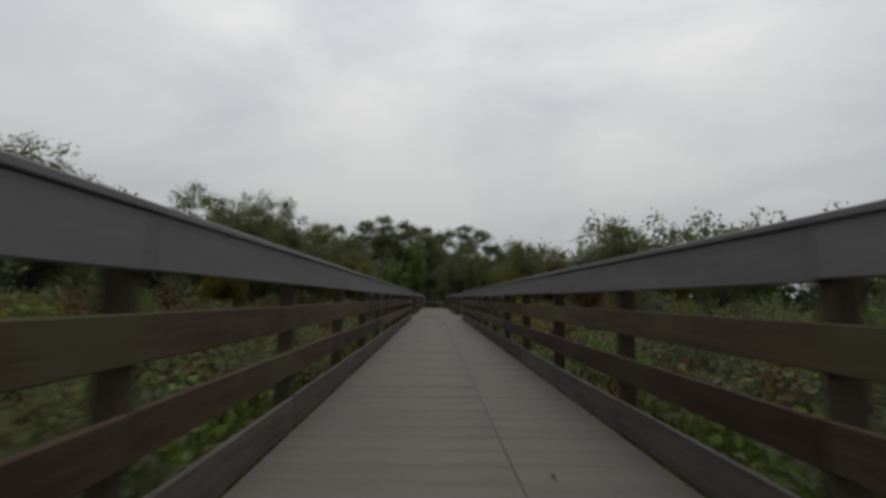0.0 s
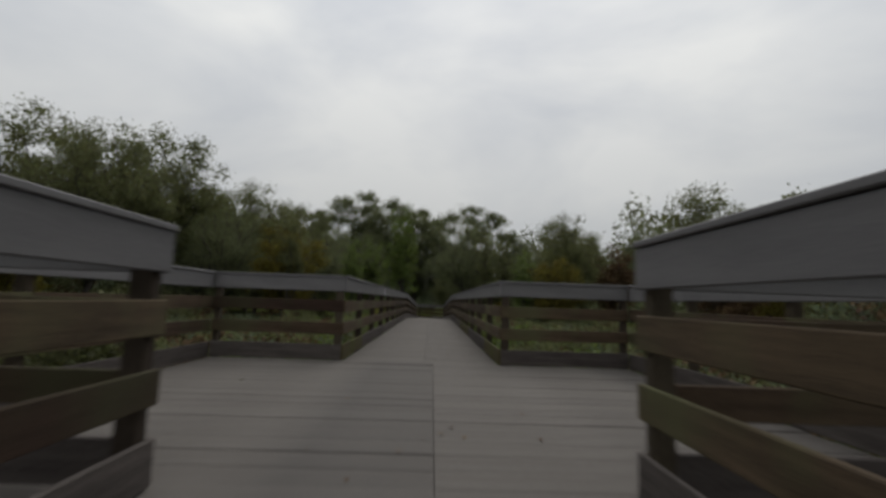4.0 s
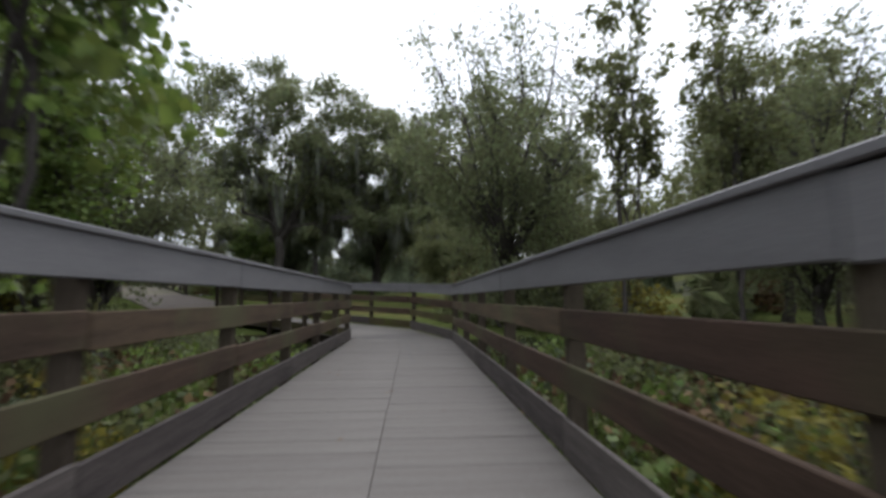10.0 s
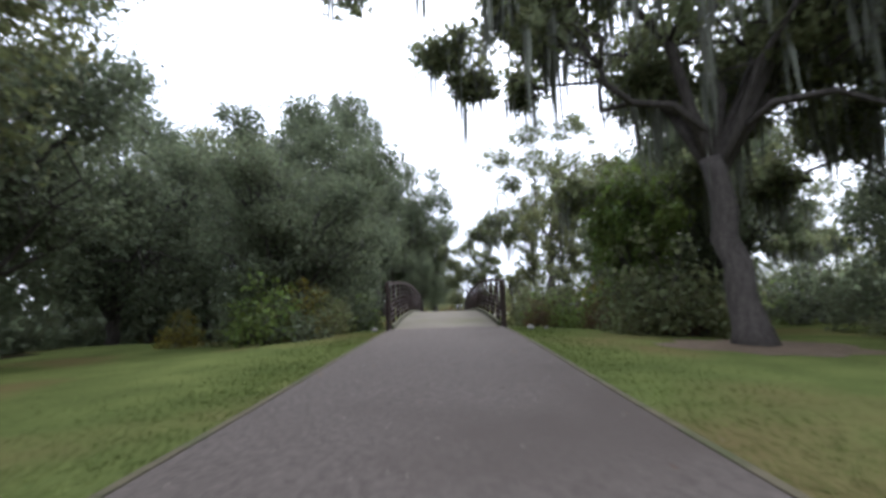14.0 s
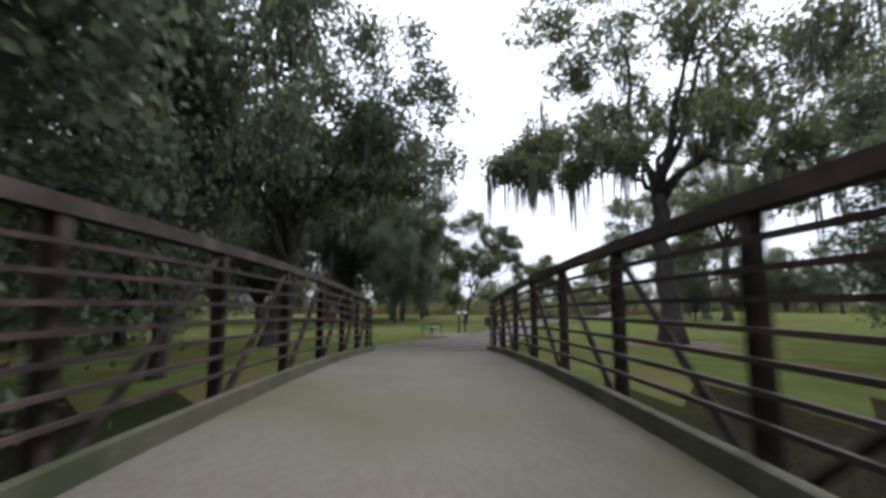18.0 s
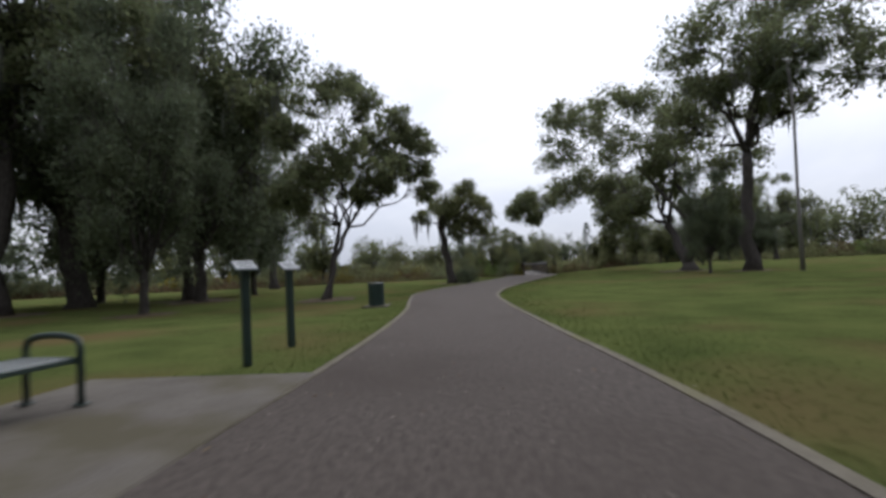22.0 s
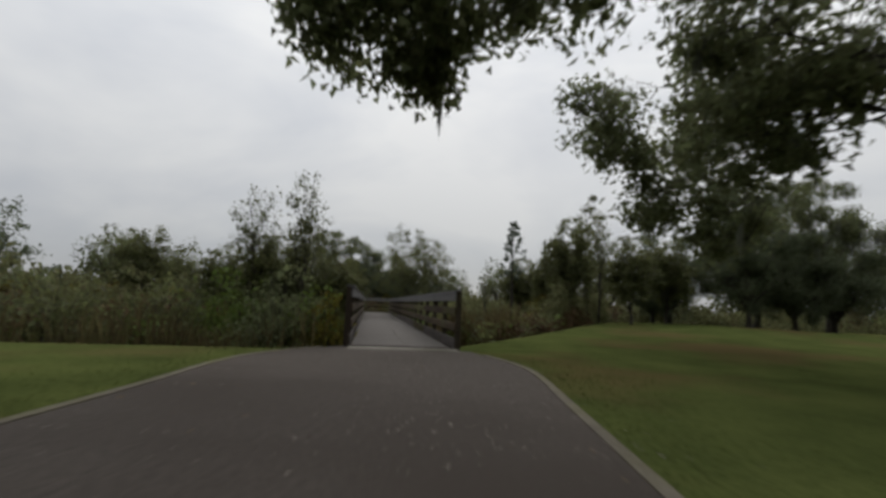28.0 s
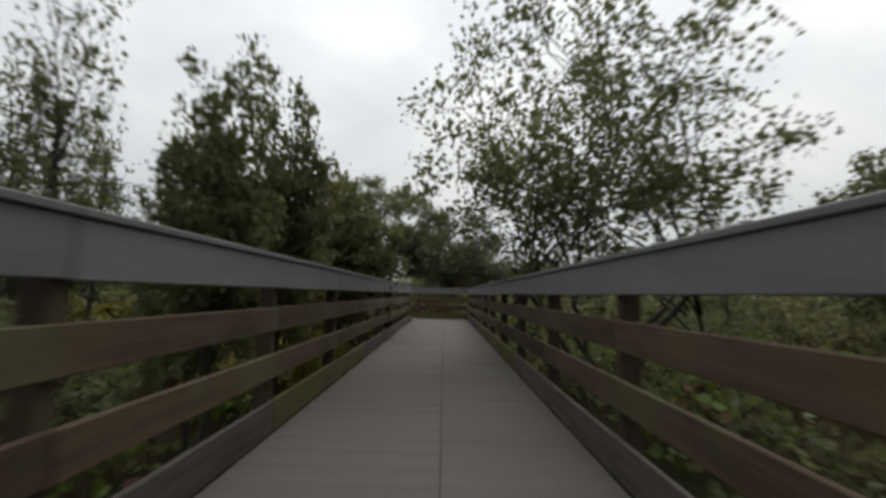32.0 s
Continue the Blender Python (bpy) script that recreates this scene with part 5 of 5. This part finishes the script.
# far trees close the view round about
far = []
for i, mt in enumerate((M_leaf_dark, M_leaf_oak, M_leaf_olive)):
    far.append(grow("distant_tree", "distant tree in the hazy tree line", "tree", at(20.0 + 14 * i, 128.0 + 4 * i, 0, 1.2), 90 + i, 14, 0.3, 2.4, (0, 0, 6.6), (5.2, 5.2, 6.4), 13, 5, 0.38, 17, 1.5, mt, low=0.7, group="tree line", plain=True))
spots = [(17, 128, 1.2), (38, 116, 1.5), (46, 112, 1.45), (54, 107, 1.35), (60, 97, 1.3), (47, 96, 1.25), (44, 86, 0.95), (27, 122, 1.1), (10, 134, 1.1), (64, 84, 1.2), (58, 72, 1.0), (52, 60, 0.95), (-40, 78, 1.1), (-46, 66, 1.1),
         (-50, 50, 1.1), (-44, 34, 1.0), (-38, 24, 0.9), (-30, 12, 0.9), (30, 20, 0.8), (44, 36, 0.9), (-50, 92, 1.2), (-58, 106, 1.2), (-72, 118, 1.2), (0, 150, 1.0), (6, 165, 1.0), (12, 182, 1.0), (8, 200, 0.95), (2, 222, 0.9), (-8, 240, 0.9)]
for a in range(30):
    t = a / 29
    spots.append((-118 + 150 * t + rs.uniform(-3, 3), 262 + 26 * math.sin(t * 5) + rs.uniform(-6, 6), 0.62 + 0.3 * rs.random()))
for a in range(16):
    spots.append((-128 + rs.uniform(-8, 8) + a * 1.6, 120 + a * 9.0, 0.75 + 0.3 * rs.random()))
for a in range(10):
    spots.append((-36 + a * 8, -14 + rs.uniform(-5, 5), 0.9))
for x, y, k in spots:
    k *= 1.2
    again(rs.choice(far), at(x, y, rs.uniform(0, 360), k * rs.uniform(0.95, 1.1), k))



def woods_belt(line, high, deep, per_m, mat, seed, leaf=0.7, size=1.1, per=11, label="distant thicket along the edge of the open ground"):
    """A far thicket along a line: leaf clumps from the ground up, with an uneven top; one joined mass."""
    rng = np.random.default_rng(seed)
    c = []
    for (x0, y0), (x1, y1) in zip(line, line[1:]):
        n = int(math.dist((x0, y0), (x1, y1)) * per_m)
        for _ in range(n):
            t, o = rng.random(), rng.normal() * deep
            x, y = x0 + (x1 - x0) * t + o * 0.7, y0 + (y1 - y0) * t + o
            rel = Vector((x, y, 0)) - GATE
            if abs(rel.dot(R2)) < 2.6 and rel.dot(D2) < L2 + 2:
                continue
            h = high * (0.65 + 0.35 * math.sin(x * 0.43 + y * 0.31) * math.sin(x * 0.17 - y * 0.29 + seed)) * (0.65 + 0.6 * rng.random())
            c.append((x, y, -0.8 + h * rng.random() ** 0.8))
    q = leaves_at(c, [size] * len(c), per, leaf, rng, 0.8)
    return tagged(new("far_thicket", quads_mesh("far_thicket", slivers(q), mat)), label, "thicket", kind="stuff")


woods_belt([(-60, 8), (-48, 40), (-44, 66), (-36, 92), (-58, 118), (-96, 132), (-122, 160), (-126, 205), (-112, 250)], 6.0, 3.0, 13, M_leaf_dark, 1)
woods_belt([(56, 8), (62, 50), (60, 90), (38, 120), (14, 134), (10, 165), (18, 200), (10, 240)], 7.0, 3.0, 13, M_leaf_dark, 2)
woods_belt([(-120, 240), (-90, 258), (-50, 262), (-10, 252), (16, 236)], 4.5, 5.0, 14, M_scrub, 3)
woods_belt([(-60, 2), (-20, -14), (20, -14), (60, 4)], 7.0, 3.0, 8, M_leaf_dark, 4)
woods_belt([(-98, 182), (-80, 196), (-66, 215)], 2.2, 3.0, 10, M_leaf_yellow, 5)
woods_belt([(-24, 90), (-36, 92)], 5.0, 1.2, 9, M_leaf_dark, 6)
woods_belt([(12, 90), (22, 100), (40, 108)], 6.0, 2.5, 9, M_leaf_oak, 7)

SCRUB = "low weedy scrub beyond the mown lawn"
woods_belt([(-122, 168), (-96, 182), (-74, 192), (-58, 196)], 3.6, 2.6, 34, M_scrub, 8, 0.26, 0.6, 12, SCRUB)
woods_belt([(-120, 166), (-94, 180), (-72, 190), (-53, 192)], 1.9, 1.6, 12, M_leaf_brown, 9, 0.24, 0.5, 12, SCRUB)
woods_belt([(-43.8, 196.5), (-40.2, 204.5), (-35.5, 214)], 3.3, 0.8, 52, M_scrub, 10, 0.13, 0.5, 22, SCRUB)
woods_belt([(-36, 212), (-20, 222), (10, 226)], 3.4, 1.0, 20, M_scrub, 17, 0.24, 0.6, 12, SCRUB)
woods_belt([(-45.0, 191.8), (-42.4, 198.4), (-37.6, 208.5)], 1.7, 0.4, 44, M_leaf_brown, 11, 0.10, 0.4, 20, SCRUB)
woods_belt([(-66, 122), (-92, 136), (-112, 156)], 4.0, 2.5, 16, M_leaf_oak, 12, 0.45, 0.9, 12)
woods_belt([(-6, 124), (-2, 150), (-4, 180), (2, 204)], 4.5, 2.5, 14, M_leaf_dark, 13, 0.45, 0.9, 12)
woods_belt([(-64, 216), (-50, 222), (-36, 216)], 3.2, 2.2, 22, M_scrub, 14, 0.26, 0.65, 12, SCRUB)
woods_belt([(-30, 20), (-24, 44), (-26, 70)], 3.0, 3.0, 16, M_leaf_olive, 15, 0.35, 0.8, 12, "tangled thicket on the marsh")
woods_belt([(26, 14), (24, 44), (28, 74)], 3.0, 3.0, 16, M_leaf_olive, 16, 0.35, 0.8, 12, "tangled thicket on the marsh")

# ---- low growth ----


def blades(n, place, h, w, mat, name, label, category, lean=0.5):
    """Grass or reeds: thin bent blades where place() says, joined as one."""
    rng = np.random.default_rng(len(name) + n)
    out = np.empty((n, 4, 3))
    for i in range(n):
        x, y, s = place(rng)
        z = ground_z(x, y) - 0.02
        a, hh = rng.random() * 6.28, h * s * (0.5 + 0.8 * rng.random())
        d = np.array([math.cos(a), math.sin(a), 0])
        b, tip = np.array([x, y, z]), np.array([x, y, z + hh]) + d * hh * lean * rng.random()
        sd = np.array([-d[1], d[0], 0]) * w * s
        out[i] = [b - sd, b + sd, (b + tip) / 2 + sd * 0.7 + d * hh * 0.03, tip]
    return tagged(new(name, quads_mesh(name, out, mat)), label, category, kind="stuff")


def beside_walk(rng):
    s = 1 if rng.random() < 0.5 else -1
    return s * (1.6 + abs(rng.normal()) * 1.6), 10 + 72 * rng.random(), 1.0


def lawn_edge(rng):
    ln = LINE_1 if rng.random() < 0.4 else LINE_2
    i = int(rng.random() * (len(ln) - 2)) + 1
    d = ln[i + 1] - ln[i - 1]
    n = np.array([d[1], -d[0]]) / math.hypot(d[0], d[1])
    q = ln[i] + (ln[i + 1] - ln[i]) * rng.random()
    o = (q[3] + 0.10 + abs(rng.normal()) * 1.0) * (1 if rng.random() < 0.5 else -1)
    return q[0] + n[0] * o, q[1] + n[1] * o, 1.0


def reed_belt(rng):
    u = rng.normal() * 26
    s = 2.5 + abs(rng.normal()) * 6
    if abs(u) < 2.2:
        u += 4.4 if u > 0 else -4.4
    if u > 0:
        u = 2.1 + abs(rng.normal()) * 1.6
        s = 4.2 + 2.4 * rng.random() + 1.3 * (u - 2.1) + abs(rng.normal()) * 2.5
    p = GATE + D2 * s + R2 * u
    return p.x, p.y, 0.45 + 0.9 * max(0.0, 0.5 + 1.2 * noise.noise((p.x * 0.35, p.y * 0.35, 3)))


blades(20000, beside_walk, 0.6, 0.016, M_grass, "marsh_grass", "lush marsh grass beside the boardwalk", "grass", 0.9)
blades(90000, lawn_edge, 0.055, 0.006, M_grass, "lawn_grass", "short grass growing over the path's edging", "grass", 0.9)
blades(15000, reed_belt, 1.0, 0.013, M_reed, "reeds", "dry tan reeds and weeds beyond the lawn", "reeds", 0.4)


def bush_spot(rng, spread):
    s = 1 if rng.random() < 0.5 else -1
    x, y = s * (2.05 + abs(rng.normal()) * spread), 9 + 74 * rng.random()
    return (x, y, ground_z(x, y) + 0.1 + 0.4 * rng.random())


rng = np.random.default_rng(8)
for mt, n, spread, tone in ((M_leaf_green, 520, 1.6, "low leafy green undergrowth beside the boardwalk"), (M_leaf_brown, 700, 5.0, "low brown undergrowth on the marsh floor"), (M_leaf_dark, 900, 7.0, "dark tangled undergrowth on the marsh floor"), (M_leaf_olive, 2400, 15.0, "olive marsh weeds between the shrubs")):
    spots_low = [bush_spot(rng, spread) for _ in range(n)]
    tagged(new("undergrowth", quads_mesh("undergrowth", leaves_at(spots_low, [0.5] * n, 44, 0.125, rng, 0.7), mt)), tone, "undergrowth", kind="stuff")

weeds = []
for _ in range(1900):
    p = GATE + D2 * (3.5 + 44 * rng.random()) + R2 * (2.15 + abs(rng.normal()) * 9) * (1 if rng.random() < 0.5 else -1)
    if wild(p.x, p.y) > (1.6 if (p - GATE).dot(R2) > 0 else 1.5):
        weeds.append((p.x, p.y, ground_z(p.x, p.y) + 0.1 + 0.5 * rng.random()))
for mt, q in ((M_leaf_olive, weeds[0::2]), (M_leaf_brown, weeds[1::4]), (M_leaf_green, weeds[3::4])):
    tagged(new("weeds", quads_mesh("weeds", leaves_at(q, [0.55] * len(q), 36, 0.12, rng, 0.8), mt)), "rank weeds growing beside the boardwalk", "weeds", kind="stuff")

# fallen leaves on the deck bend and grit on the asphalt
lit = []
for _ in range(420):
    if rng.random() < 0.6:
        k = min(max(0.80 + rng.normal() * 0.10, 0.0), 0.99)
        p = left_line[int(k * 31)] * 1.0 + (right_line[int(k * 31)] - left_line[int(k * 31)]) * min(0.6, abs(rng.normal()) * 0.16 + 0.02)
    else:
        k = rng.random() ** 1.5
        p = right_line[int(k * 31)] + (left_line[int(k * 31)] - right_line[int(k * 31)]) * min(0.5, abs(rng.normal()) * 0.08 + 0.02)
    lit.append((p.x, p.y, 0.012))
for _ in range(160):
    y = rng.uniform(10, 84)
    lit.append((rng.uniform(-1.1, 1.1), y, lift(y) + 0.012))
q = leaves_at(lit, [0.02] * len(lit), 1, 0.06, rng, 0.1)
q[:, :, 2] = np.array(lit)[:, None, 2] - 0.004 + 0.012 * rng.random((len(q), 4))
tagged(new("fallen_leaves", quads_mesh("fallen_leaves", q, M_leaf_brown)), "scattered brown fallen leaves on the boards", "leaves", kind="stuff")
grit = []
for _ in range(2600):
    ln = LINE_2 if rng.random() < 0.75 else LINE_1
    i = int(rng.random() * (len(ln) - 1))
    d = ln[min(i + 1, len(ln) - 1)] - ln[i - 1 if i else 0]
    n = np.array([d[1], -d[0]]) / math.hypot(d[0], d[1])
    o = ln[i, 3] * rng.uniform(-1, 1)
    grit.append((ln[i, 0] + n[0] * o + rng.normal() * 0.2, ln[i, 1] + n[1] * o, ln[i, 2] + 0.012))
for _ in range(700):
    p = GATE - D2 * (0.4 + 7.0 * rng.random()) + R2 * rng.normal() * 0.8
    grit.append((p.x, p.y, 0.012))
q = leaves_at(grit, [0.01] * len(grit), 1, 0.03, rng, 0.1)
q[:, :, 2] = np.array(grit)[:, None, 2] - 0.006 + 0.008 * rng.random((len(q), 4))
tagged(new("path_litter", quads_mesh("path_litter", q, M_speck)), "pale specks of leaf litter on the asphalt", "leaves", kind="stuff")

drift = []
for _ in range(420):
    ln = LINE_2 if rng.random() < 0.8 else LINE_1
    i = 1 + int(rng.random() * (len(ln) - 3))
    d = ln[i + 1] - ln[i - 1]
    n = np.array([d[1], -d[0]]) / math.hypot(d[0], d[1])
    o = (ln[i, 3] - abs(rng.normal()) * 0.55) * (1 if rng.random() < 0.5 else -1) if rng.random() < 0.6 else ln[i, 3] * rng.uniform(-0.9, 0.9)
    drift.append((ln[i, 0] + n[0] * o, ln[i, 1] + n[1] * o, ln[i, 2] + 0.016))
q = leaves_at(drift, [0.02] * len(drift), 1, 0.055, rng, 0.1)
q[:, :, 2] = np.array(drift)[:, None, 2] - 0.006 + 0.014 * rng.random((len(q), 4))
tagged(new("fallen_leaves", quads_mesh("fallen_leaves", q, M_leaf_brown)), "brown fallen leaves strewn along the asphalt", "leaves", kind="stuff")

# stones by the footbridge, dark brown rings under the trees


def stone(m, seed):
    rng = np.random.default_rng(seed)
    bm = bmesh.new()
    bmesh.ops.create_icosphere(bm, subdivisions=2, radius=0.3)
    for v in bm.verts:
        v.co *= 1 + 0.25 * noise.noise(v.co * 3 + Vector((seed, 0, 0)))
        v.co.z *= 0.7
    me = bpy.data.meshes.new("stone")
    bm.to_mesh(me)
    bm.free()
    me.materials.append(M_stone)
    tagged(new("stone", me), "pale rough stone at the end of the footbridge", "stone", "bridge stones").matrix_world = m


for i, (x, y, k) in enumerate(((-15.1, 106.6, 0.42), (-14.7, 106.9, 0.25), (-19.8, 104.0, 0.4))):
    stone(at(x, y, 40 * i, k, k, -0.05), i)


def brown_ring(x, y, r, seed):
    rng = np.random.default_rng(seed)
    v = [(0, 0, 0.05)]
    for k in range(22):
        a = 2 * math.pi * k / 22
        q = r * (0.8 + 0.4 * rng.random())
        v.append((math.cos(a) * q, math.sin(a) * q, ground_z(x + math.cos(a) * q, y + math.sin(a) * q) - ground_z(x, y) + 0.008))
    o = new("brown_ring", mesh_from("brown_ring", v, [(0, k + 1, (k + 1) % 22 + 1) for k in range(22)], M_brown_ground, True))
    o.matrix_world = Matrix.Translation((x, y, ground_z(x, y)))
    tagged(o, "dark brown ring on the ground round the foot of a tree", "soil", kind="structure")


for i, (x, y, r) in enumerate(((-50.9, 151.3, 1.5), (-50.6, 166.7, 1.3), (-33.3, 177.2, 2.2), (-30.0, 169.6, 1.4), (-64.4, 144.4, 2.0), (-63.4, 153.6, 2.2), (-54.6, 144.8, 1.2), (-60.0, 151.8, 1.8), (-28.6, 137.0, 2.4), (-8.9, 105.6, 2.0))):
    brown_ring(x, y, r, i)
